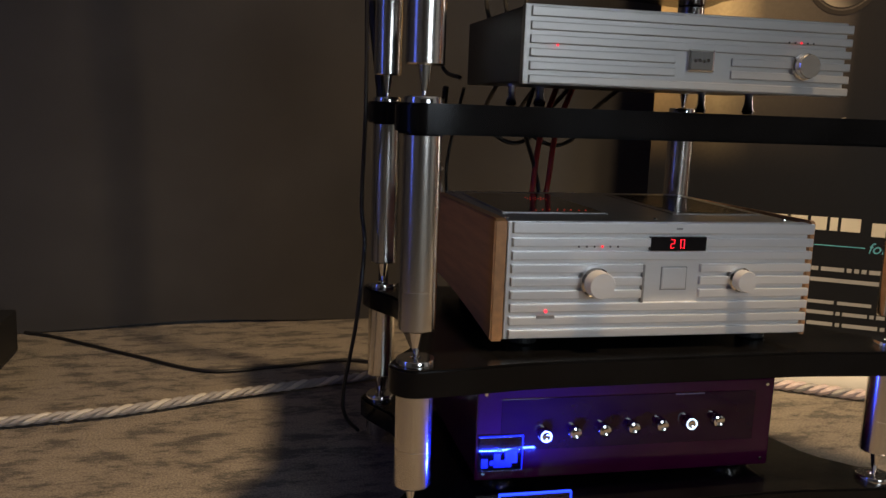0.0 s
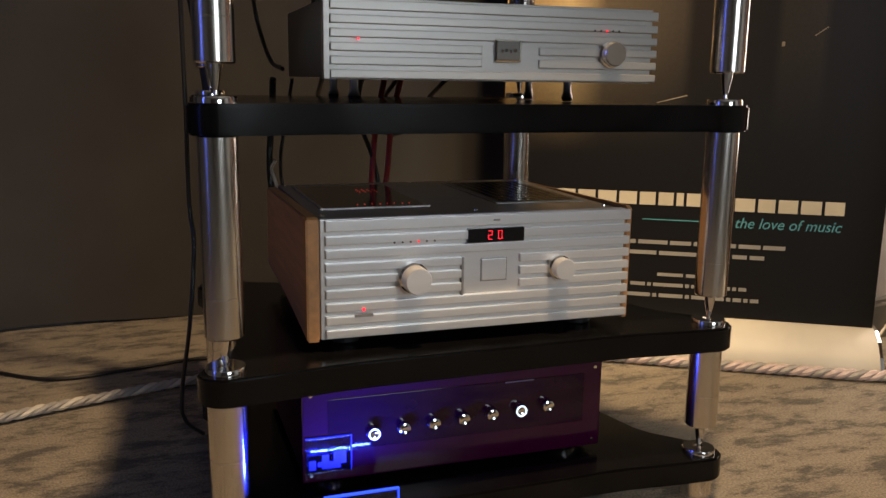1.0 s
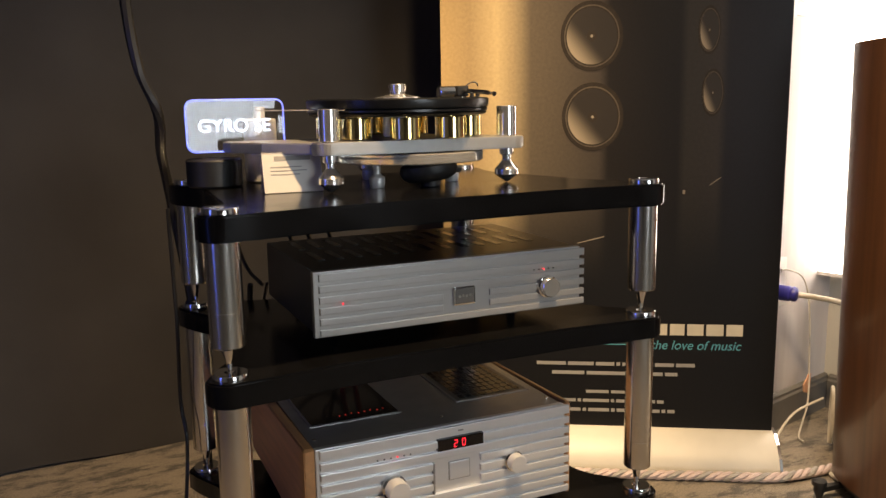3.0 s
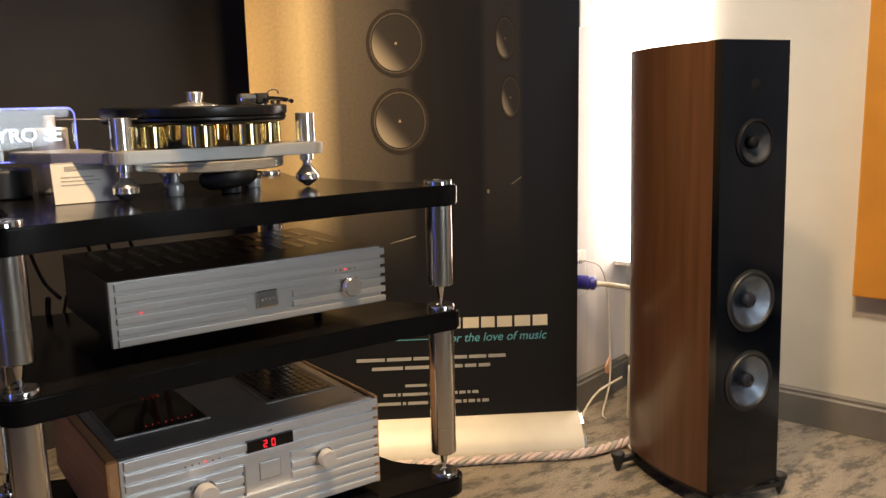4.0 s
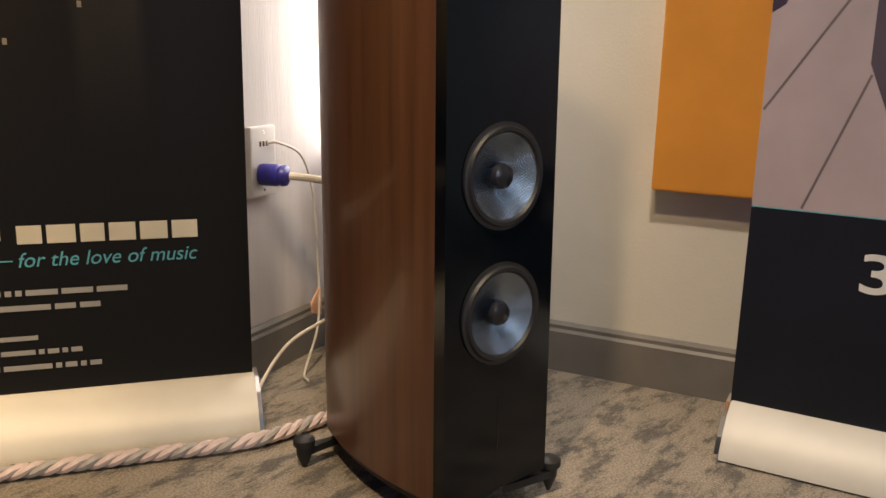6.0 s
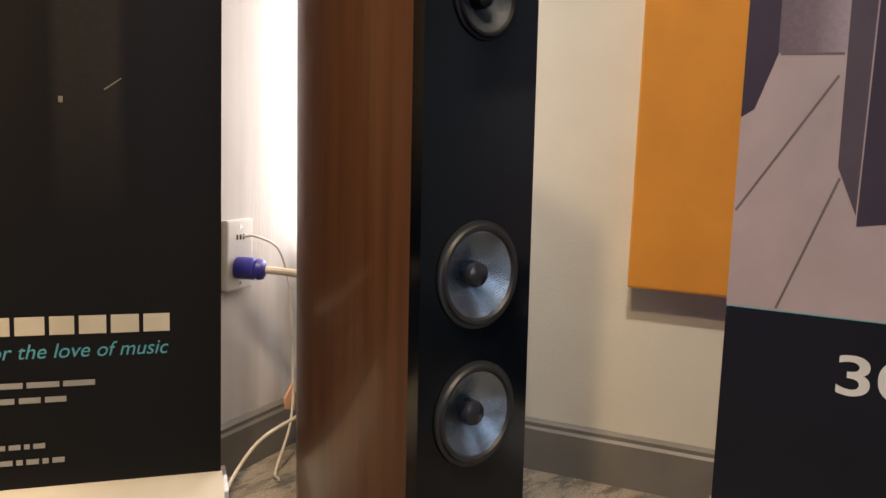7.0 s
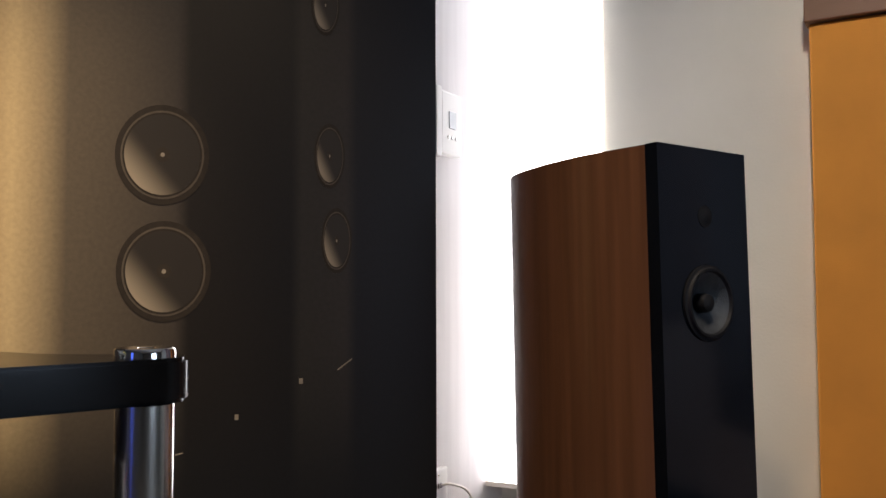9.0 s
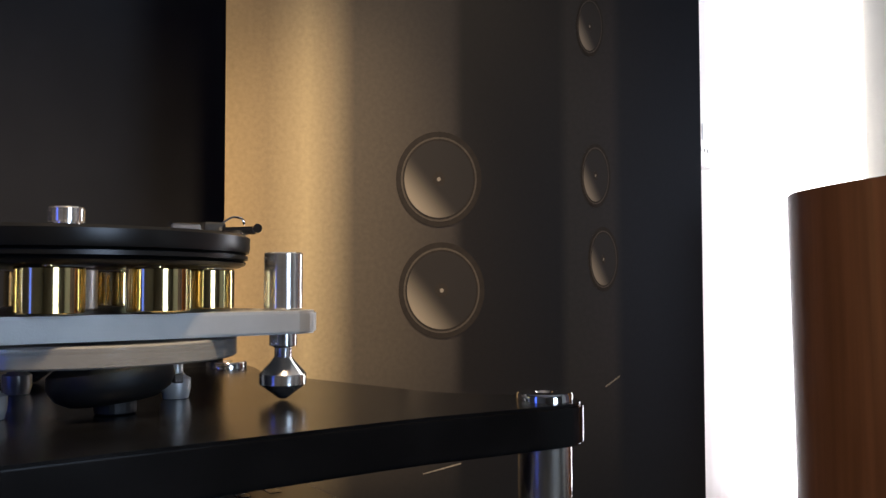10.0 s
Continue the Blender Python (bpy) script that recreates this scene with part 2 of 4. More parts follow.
INK = mat("dark_ink", (0.06, 0.055, 0.05), 0.7)
BLUE_PLUG = mat("blue_plug_plastic", (0.035, 0.035, 0.30), 0.35, vary=0.1)
WIRE_WHITE = mat("white_cable", (0.62, 0.58, 0.5), 0.5, vary=0.1, scale=40)
WIRE_PINK = mat("pinkish_cable_jacket", (0.58, 0.47, 0.45), 0.45, vary=0.1, scale=60)
WIRE_GREY = mat("grey_cable_jacket", (0.36, 0.34, 0.32), 0.45, vary=0.1, scale=60)
WIRE_BLACK = mat("black_cable", (0.01, 0.01, 0.01), 0.45)
WIRE_RED = mat("red_cable", (0.35, 0.015, 0.012), 0.4)
PEACH = mat("peach_paper_tag", (0.72, 0.4, 0.24), 0.7, vary=0.15, scale=40)
BANNER_WHITE = mat("white_print", (0.62, 0.6, 0.56), 0.45)
BANNER_BLUE = mat("turquoise_print", (0.10, 0.35, 0.42), 0.45)
RED_LED = glow("red_led", (1.0, 0.02, 0.04), 2.5)
WHITE_LED = glow("white_ring_led", (0.65, 0.85, 1.0), 1.7)
# glow for the blue sign's reflection built onto the purple front
BLUE_DIM = glow("blue_reflection_glow", (0.01, 0.03, 1.0), 0.42)
BLUE_LED = glow("blue_edge_light", (0.01, 0.04, 1.0), 3.0)
DIM_RED = glow("dim_red_led", (1.0, 0.04, 0.02), 0.2)
SIGN_LED = glow("pale_blue_letters", (0.62, 0.76, 1.0), 2.0)
SIGN_EDGE = glow("lilac_edge_light", (0.16, 0.21, 1.0), 1.5)
LAMP_GLOW = glow("lamp_diffuser", (1.0, 0.91, 0.84), 6.2)
DARK_GLASS = mat("display_glass", (0.006, 0.004, 0.005), 0.1)


# ---- mesh helpers ----
def part(name, bm, material, parent, label="", smooth=False):
    me = bpy.data.meshes.new(name)
    bm.to_mesh(me)
    bm.free()
    me.materials.append(material)
    if smooth:
        me.shade_smooth()
        me.set_sharp_from_angle(angle=radians(35))
    ob = new(name, me)
    ob.parent = parent
    if label:
        ob["label"] = label
    return ob


def thing(name, label, category, group="", at=(0, 0, 0), turn=0.0, lean=0.0, base=None):
    ob = new(name)
    ob.empty_display_size = 0.05
    m = pose(*at, lean, 0, turn)
    ob.matrix_world = m if base is None else base @ m
    return tagged(ob, label, category, group)


def solid(name, bm, material, label, category, kind="", group="", m=None, smooth=False):
    ob = part(name, bm, material, None, "", smooth)
    if m is not None:
        ob.matrix_world = m
    return tagged(ob, label, category, group, kind)


def box(x0, x1, y0, y1, z0, z1, bevel=0.0, bm=None, m=None):
    b = bm or bmesh.new()
    made = bmesh.ops.create_cube(b, size=1)["verts"]
    for v in made:
        v.co = Vector(((x0 + x1) / 2 + v.co.x * (x1 - x0), (y0 + y1) / 2 + v.co.y * (y1 - y0), (z0 + z1) / 2 + v.co.z * (z1 - z0)))
    if bevel:
        edges = list({e for v in made for e in v.link_edges})
        made = bmesh.ops.bevel(b, geom=edges, offset=bevel, segments=2, affect="EDGES", profile=0.6)["verts"] + [v for v in made if v.is_valid]
    if m is not None:
        bmesh.ops.transform(b, matrix=m, verts=[v for v in set(made) if v.is_valid])
    return b


def lathe(profile, steps=40, bm=None, m=None):
    """Turns a profile of (radius, z) about the z axis."""
    b = bm or bmesh.new()
    rings, made = [], []
    for r, z in profile:
        if r < 1e-5:
            ring = [b.verts.new((0, 0, z))]
        else:
            ring = [b.verts.new((r * math.cos(2 * math.pi * k / steps), r * math.sin(2 * math.pi * k / steps), z)) for k in range(steps)]
        rings.append(ring)
        made += ring
    for a, c in zip(rings, rings[1:]):
        for k in range(steps):
            n = (k + 1) % steps
            if len(a) == 1 and len(c) > 1:
                b.faces.new((a[0], c[n], c[k]))
            elif len(c) == 1 and len(a) > 1:
                b.faces.new((a[k], a[n], c[0]))
            elif len(a) > 1:
                b.faces.new((a[k], a[n], c[n], c[k]))
    if m is not None:
        bmesh.ops.transform(b, matrix=m, verts=made)
    bmesh.ops.recalc_face_normals(b, faces=list({f for v in made for f in v.link_faces}))
    return b


def rod(r, z0, z1, bevel=0.0015, steps=40, m=None, bm=None):
    return lathe([(0, z0), (r - bevel, z0), (r, z0 + bevel), (r, z1 - bevel), (r - bevel, z1), (0, z1)], steps, bm, m)


def prism(outline, z0, z1, bevel=0.0, bm=None, m=None):
    """An outline of (x, y) pulled from z0 to z1."""
    b = bm or bmesh.new()
    low = [b.verts.new((x, y, z0)) for x, y in outline]
    high = [b.verts.new((x, y, z1)) for x, y in outline]
    n = len(outline)
    faces = [b.faces.new(low[::-1]), b.faces.new(high)]
    faces += [b.faces.new((low[k], low[(k + 1) % n], high[(k + 1) % n], high[k])) for k in range(n)]
    bmesh.ops.recalc_face_normals(b, faces=faces)
    made = low + high
    if bevel:
        edges = [e for f in faces[:2] for e in f.edges]
        made = made + bmesh.ops.bevel(b, geom=edges, offset=bevel, segments=2, affect="EDGES")["verts"]
    if m is not None:
        bmesh.ops.transform(b, matrix=m, verts=[v for v in set(made) if v.is_valid])
    return b


def smooth_line(points, steps=10):
    """A smooth line (Catmull-Rom) through points."""
    pts = [Vector(p) for p in points]
    pts = [pts[0] * 2 - pts[1]] + pts + [pts[-1] * 2 - pts[-2]]
    out = []
    for a, b, c, d in zip(pts, pts[1:], pts[2:], pts[3:]):
        for k in range(steps):
            t = k / steps
            out.append(0.5 * (2 * b + (c - a) * t + (2 * a - 5 * b + 4 * c - d) * t * t + (3 * b - a - 3 * c + d) * t ** 3))
    return out + [pts[-2]]


def tube(line, r, sides=8, bm=None):
    b = bm or bmesh.new()
    rings = []
    for k, p in enumerate(line):
        ahead = (line[min(k + 1, len(line) - 1)] - line[max(k - 1, 0)]).normalized()
        side = ahead.cross(Vector((0.13, 0.21, 1))).normalized()
        up = side.cross(ahead)
        rings.append([b.verts.new(p + r * (math.cos(2 * math.pi * s / sides) * side + math.sin(2 * math.pi * s / sides) * up)) for s in range(sides)])
    for a, c in zip(rings, rings[1:]):
        for s in range(sides):
            b.faces.new((a[s], a[(s + 1) % sides], c[(s + 1) % sides], c[s]))
    b.faces.new(rings[0][::-1])
    b.faces.new(rings[-1])
    return b


def strand(line, radius, turns_per_metre, phase):
    """A helix wound round a line."""
    out, run = [], 0.0
    for k, p in enumerate(line):
        if k:
            run += (p - line[k - 1]).length
        ahead = (line[min(k + 1, len(line) - 1)] - line[max(k - 1, 0)]).normalized()
        side = ahead.cross(Vector((0, 0, 1))).normalized()
        up = side.cross(ahead)
        a = phase + 2 * math.pi * turns_per_metre * run
        out.append(p + radius * (math.cos(a) * side + math.sin(a) * up))
    return out


def lettering(text, width, depth=0.0006, shear=0.0, bold=0.0):
    """A bmesh of a line of writing, as wide as told, its lower left corner at the origin, standing in the xz plane."""
    cu = bpy.data.curves.new("writing", "FONT")
    cu.body, cu.size, cu.extrude, cu.shear, cu.offset = text, 1.0, 0.0, shear, bold
    ob = new("writing", cu)
    me = bpy.data.meshes.new_from_object(ob.evaluated_get(bpy.context.evaluated_depsgraph_get()))
    bpy.data.objects.remove(ob)
    b = bmesh.new()
    b.from_mesh(me)
    xs = [v.co.x for v in b.verts]
    k = width / (max(xs) - min(xs))
    low = min(xs)
    for v in b.verts:
        v.co = Vector(((v.co.x - low) * k, 0, v.co.y * k))
    made = bmesh.ops.extrude_face_region(b, geom=b.faces[:])["geom"]
    for g in made:
        if isinstance(g, bmesh.types.BMVert):
            g.co.y -= depth
    for f in b.faces:
        f.smooth = False
    bmesh.ops.recalc_face_normals(b, faces=b.faces)
    return b

# ---- structure ----
# the corner behind the loudspeaker is turned against the rack; CORNER places what stands on its two walls
CORNER = pose(2.175, 1.572, 0, 0, 0, 14.5) @ pose(-2.40, -1.62, 0)
solid("floor", box(-2.3, 3.6, -3.6, 3.4, -0.08, 0.0), CARPET, "beige and grey mottled woven carpet floor", "floor", "structure")
solid("ceiling", box(-2.3, 3.6, -3.6, 3.4, 2.5, 2.6), CEILING, "plain off-white painted ceiling", "ceiling", "structure")
solid("wall_east", box(2.40, 2.55, -4.1, 1.77, 0.0, 2.5), CREAM, "cream painted wall lit by a corner lamp", "wall", "structure", m=CORNER)
solid("wall_north", box(1.93, 2.40, 1.62, 1.77, 0.0, 2.5), PALE, "pale papered wall with a power socket", "wall", "structure", m=CORNER)
solid("wall_return", box(1.93, 2.08, 1.77, 3.0, 0.0, 2.5), PALE, "pale return wall hidden behind a banner", "wall", "structure", m=CORNER)
solid("wall_west", box(-1.9, -1.75, -2.95, 3.2, 0.0, 2.5), DARK_WALL, "plain warm grey painted side wall", "wall", "structure")


def south_wall():
    b = bmesh.new()
    for x0, x1, z0, z1 in ((-1.75, 0.65, 0, 2.5), (1.70, 3.6, 0, 2.5), (0.65, 1.70, 0, 0.6), (0.65, 1.70, 2.1, 2.5)):
        box(x0, x1, -2.95, -2.8, z0, z1, bm=b)
    return b


solid("wall_south", south_wall(), DARK_WALL, "plain warm grey wall with a window opening", "wall", "structure")


def black_drape():
    """A black cloth wall that runs a little askew behind the rack, hung to the carpet with shallow folds."""
    b = bmesh.new()
    cols, rows_n = 120, 10
    grid = []
    for r in range(rows_n + 1):
        z = 2.5 * r / rows_n
        line = []
        for c in range(cols + 1):
            s = c / cols
            x = -1.75 + 3.4 * s
            y = 1.975 + 0.37 * s + 0.012 * math.sin(s * 31 + 0.6 * math.sin(s * 9)) * (1 - 0.5 * z / 2.5) + 0.006 * noise.noise(Vector((s * 20, z * 1.5, 0)))
            line.append(b.verts.new((x, y, max(0.004, z) + (0.006 * math.sin(s * 17) if r == 0 else 0))))
        grid.append(line)
    for r in range(rows_n):
        for c in range(cols):
            b.faces.new((grid[r][c], grid[r][c + 1], grid[r + 1][c + 1], grid[r + 1][c]))
    geom = bmesh.ops.extrude_face_region(b, geom=b.faces[:])["geom"]
    for g in geom:
        if isinstance(g, bmesh.types.BMVert):
            g.co.y += 0.03
    bmesh.ops.recalc_face_normals(b, faces=b.faces)
    return b


solid("backdrop_wall", black_drape(), BLACK_CLOTH, "matt black cloth-covered wall behind the rack", "wall", "structure", smooth=True)


def skirting(length):
    """A skirting board with a stepped top, along x from 0, facing -y."""
    return prism([(0.0, 0.0), (-0.018, 0.0), (-0.018, 0.088), (-0.013, 0.094), (-0.013, 0.102), (-0.004, 0.108), (0.0, 0.108)], 0, length, 0.0,
                 m=Matrix(((0, 0, 1, 0), (1, 0, 0, 0), (0, 1, 0, 0), (0, 0, 0, 1))))


solid("skirting_north", skirting(0.47), SKIRT, "dark grey painted skirting board", "skirting board", "structure", m=CORNER @ pose(1.93, 1.62, 0))
solid("skirting_east", skirting(4.3), SKIRT, "dark grey painted skirting board", "skirting board", "structure", m=CORNER @ pose(2.40, 1.60, 0, 0, 0, -90))


# ---- corner lamp ----
def corner_lamp():
    t = thing("corner_lamp", "tall white glowing lamp in the room corner", "lamp", base=CORNER)
    part("diffuser", prism([(2.392, 1.612), (2.312, 1.612), (2.32, 1.50), (2.355, 1.385), (2.392, 1.352)], 0.45, 2.2, 0.004), LAMP_GLOW, t, "white glowing diffuser")
    part("base_plate", prism([(2.396, 1.616), (2.308, 1.616), (2.316, 1.498), (2.352, 1.381), (2.396, 1.347)], 0.437, 0.448), PLASTIC, t, "white base plate")


corner_lamp()


# ---- rack ----
POSTS = [(0.205, 0.845), (0.905, 0.865), (0.785, 1.315), (0.228, 1.295)]
SHELF_TOPS = [0.088, 0.292, 0.612, 0.838]
THICK = 0.036


def shelf_outline():
    """Round lobes about the four posts, joined by shallow inward curves."""
    out = []
    n = len(POSTS)
    for k in range(n):
        p, q = Vector(POSTS[k]), Vector(POSTS[(k + 1) % n])
        prev = Vector(POSTS[k - 1])
        a0 = math.atan2(*(((p - prev).normalized()).yx)) - math.pi / 2
        a1 = math.atan2(*(((q - p).normalized()).yx)) - math.pi / 2
        while a1 < a0:
            a1 += 2 * math.pi
        for s in range(9):
            a = a0 + (a1 - a0) * s / 8
            out.append((p.x + 0.034 * math.cos(a), p.y + 0.034 * math.sin(a)))
        along = (q - p).normalized()
        outward = Vector((along.y, -along.x))
        for s in range(1, 16):
            u = s / 16
            sag = 0.034 - (0.016 if k == 0 else 0.05) * min(1, math.sin(math.pi * u) * 1.6) ** 1.3
            w = p.lerp(q, u) + outward * sag
            out.append((w.x, w.y))
    return out


def rack():
    t = thing("equipment_rack", "black four-shelf equipment rack with brushed steel posts", "rack")
    outline = shelf_outline()
    for k, z in enumerate(SHELF_TOPS):
        shelf = part("shelf", prism(outline, z - THICK, z, 0.003), SHELF_BLACK, t, "", True)
        for x, y in POSTS:
            part("cap", lathe([(0, z - 0.001), (0.0245, z - 0.001), (0.0245, z + 0.006), (0.0235, z + 0.0075), (0.008, z + 0.0075), (0.006, z + 0.0055), (0, z + 0.0055)], 32, m=pose(x, y, 0)), CHROME, shelf, "polished chrome cap", True)
            low = SHELF_TOPS[k - 1] + 0.0075 if k else 0.0
            bottom = low + (0.036 if k else 0.02)
            post = part("post", rod(0.0235, bottom, z - THICK, 0.002, 48, pose(x, y, 0)), STEEL, t, "", True)
            part("spike", lathe([(0, low - 0.002), (0.0022, low - 0.002), (0.0075, bottom - 0.008), (0.0085, bottom), (0, bottom)], 20, m=pose(x, y, 0)), CHROME, post, "", True)
            if k:
                part("joint_ring", lathe([(0.0237, bottom + 0.05), (0.0232, bottom + 0.0506), (0.0232, bottom + 0.0512), (0.0237, bottom + 0.0518)], 40, m=pose(x, y, 0)), CHROME, post)


rack()


# ---- amplifier with wooden cheeks ----
def ribbed_front(t, x0, x1, z0, z1, y, ribs, name="front_panel", proud=0.006, metal=ALU):
    """A front plate with horizontal ribs that stand proud of it; ribs: (x0, x1, z0, z1)."""
    panel = part(name, box(x0, x1, y, y + 0.012, z0, z1, 0.0012), metal, t, "satin silver aluminium")
    for a, b, c, d in ribs:
        part("rib", box(a, b, y - proud, y + 0.002, c, d, 0.0012), metal, panel)
    return panel


def knob(t, x, y, z, r, length, name="knob", m_face=ALU):
    """A turned knob that points to -y, in a chrome collar."""
    m = pose(x, y, z, 90)
    k = part(name, lathe([(r * 0.86, 0), (r * 0.86, length * 0.3), (r, length * 0.34), (r, length * 0.9), (r * 0.93, length), (0, length)], 36, m=m), m_face, t, "", True)
    part("collar", lathe([(r * 0.9, -0.001), (r * 1.12, -0.001), (r * 1.12, length * 0.2), (r * 0.9, length * 0.3)], 36, m=m), CHROME, k, "chrome collar", True)
    return k


def seven_segment(bm, ch, x, z, w, h, y):
    s = w * 0.2
    segs = {"a": (0, h - s, w, h), "b": (w - s, h / 2, w, h), "c": (w - s, 0, w, h / 2), "d": (0, 0, w, s), "e": (0, 0, s, h / 2), "f": (0, h / 2, s, h), "g": (0, h / 2 - s / 2, w, h / 2 + s / 2)}
    for k in {"2": "abged", "0": "abcdef"}[ch]:
        a, b, c, d = segs[k]
        box(x + a + 0.0004, x + c - 0.0004, y - 0.0006, y, z + b + 0.0004, z + d - 0.0004, bm=bm)


def amplifier():
    t = thing("integrated_amplifier", "silver ribbed amplifier with cherry wood cheeks on the rack", "amplifier")
    x0, x1, z0, z1, y0, y1 = 0.329, 0.767, 0.308, 0.466, 0.886, 1.272
    part("body", box(x0 + 0.001, x1 - 0.001, y0 + 0.012, y1, z0 + 0.004, z1 - 0.010, 0.002), CASE_BLACK, t)
    ys = y0
    n, pitch = 9, (z1 - z0) / 9.0
    ribs = []
    for k in range(n):
        lo, hi = z0 + k * pitch + 0.002, z0 + (k + 1) * pitch - 0.004
        if k == 0 or k in (1, 2, 6, 7):
            ribs.append((x0 + 0.006, x1 + 0.006, lo, hi))
        elif k in (3, 4, 5):
            ribs.append((x0 + 0.006, x0 + 0.19, lo, hi))
            ribs.append((x0 + 0.275, x1 + 0.006, lo, hi))
        else:
            ribs.append((x0 + 0.006, x1 + 0.006, lo, z1 - 0.001))
    panel = ribbed_front(t, x0, x1, z0, z1, ys, ribs)
    for k in range(3):
        zz = z0 + (3 + k) * pitch
        part("rib_end", box(x0 + 0.1895, x0 + 0.193, ys - 0.0062, ys + 0.002, zz - 0.004, zz + pitch - 0.004, 0.0008), ALU_DARK, panel)
    # top plate with two glazed openings
    top = part("top_plate", box(x0 + 0.001, x1 - 0.001, y0 + 0.010, y1, z1 - 0.010, z1 - 0.002, 0.001), ALU_DARK, t, "grey metal top")
    for a, b in ((0.352, 0.502), (0.612, 0.748)):
        well = part("vent_opening", box(a, b, 0.985, 1.235, z1 - 0.0015, z1 - 0.0005), VENT_GREY if a > 0.6 else TINTED, top, "dark glazed vent opening")
        for c in (a - 0.004, b):
            part("vent_edge", box(c, c + 0.004, 0.981, 1.239, z1 - 0.002, z1 - 0.0006), ALU_DARK, top)
        for yy in (0.981, 1.235):
            part("vent_edge", box(a, b, yy, yy + 0.004, z1 - 0.002, z1 - 0.0006), ALU_DARK, top)
        if a > 0.6:
            for i in range(9):
                for j in range(12):
                    part("mesh_cell", box(a + 0.009 + i * 0.0135, a + 0.0195 + i * 0.0135, 0.993 + j * 0.0195, 1.0085 + j * 0.0195, z1 - 0.0006, z1 + 0.0001), SHELF_BLACK, well)
        else:
            for i in range(8):
                part("red_indicator", box(0.405 + i * 0.011, 0.4065 + i * 0.011, 1.005 + 0.002 * (i % 3), 1.0075 + 0.002 * (i % 3), z1 - 0.0006, z1 + 0.0002), DIM_RED, well)
            for i in range(4):
                for j in range(3):
                    part("red_indicator", box(0.44 + i * 0.009, 0.4412 + i * 0.009, 1.14 + j * 0.014, 1.143 + j * 0.014, z1 - 0.0006, z1 + 0.0002), DIM_RED, well)
    for sx in (0.34, 0.556, 0.757):
        for yy in (0.93, 1.255):
            part("screw", lathe([(0, z1 - 0.002), (0.003, z1 - 0.002), (0.0028, z1 - 0.0005), (0, z1 - 0.0002)], 12, m=pose(sx, yy, 0)), CHROME, top)
    for a, thick in ((0.311, 0.017), (0.768, 0.010)):
        part("wooden_cheek", prism([(y0 - 0.001, z0 - 0.002)] + [(y0 + (y1 - y0) * k / 8, z0 - 0.002 + 0.022 * math.sin(math.pi * min(1, k / 7) * 0.5)) for k in range(1, 8)] + [(y1 - 0.004, z0 + 0.022), (y1, z0 + 0.03), (y1 - 0.01, z1 - 0.004), (y0 + 0.004, z1 + 0.003), (y0 - 0.001, z1)], a, a + thick, 0.002,
                                   m=Matrix(((0, 0, 1, 0), (1, 0, 0, 0), (0, 1, 0, 0), (0, 0, 0, 1)))), CHERRY_FLAT, t, "cherry wood side cheek")
    disp = part("display", box(0.527, 0.608, ys - 0.0075, ys + 0.002, 0.428, 0.447, 0.0008), DARK_GLASS, t, "black display with red digits")
    bm = bmesh.new()
    seven_segment(bm, "2", 0.5548, 0.4315, 0.0064, 0.0125, ys - 0.0076)
    seven_segment(bm, "0", 0.5692, 0.4315, 0.0064, 0.0125, ys - 0.0076)
    part("digits", bm, RED_LED, disp, "glowing red digits")
    part("badge", box(0.549, 0.585, ys - 0.0018, ys + 0.002, 0.374, 0.404, 0.0014), ALU, t, "square silver badge")
    part("badge_frame", box(0.5478, 0.5862, ys - 0.0008, ys + 0.001, 0.3728, 0.4052, 0.0006), ALU_DARK, t)
    knob(t, 0.450, ys - 0.006, 0.386, 0.0182, 0.030)
    knob(t, 0.663, ys - 0.006, 0.388, 0.0150, 0.022)
    for k in range(6):
        part("indicator", rod(0.0014, 0, 0.001, 0.0002, 10, pose(0.425 + 0.011 * k, ys - 0.0062, 0.4335, 90)), RED_LED if k == 3 else INK, t)
    part("indicator", rod(0.0022, 0, 0.001, 0.0002, 10, pose(0.384, ys - 0.0064, 0.347, 90)), RED_LED, t, "red standby light")
    part("label_bar", box(0.372, 0.397, ys - 0.0068, ys - 0.005, 0.337, 0.341), ALU_DARK, t)
    part("label_bar", box(0.563, 0.572, ys - 0.0068, ys - 0.005, 0.4565, 0.459), ALU_DARK, t)
    for fx in (0.37, 0.72):
        for fy in (0.93, 1.22):
            part("foot", rod(0.02, 0.2925, 0.312, 0.002, 24, pose(fx, fy, 0)), RUBBER, t)


amplifier()


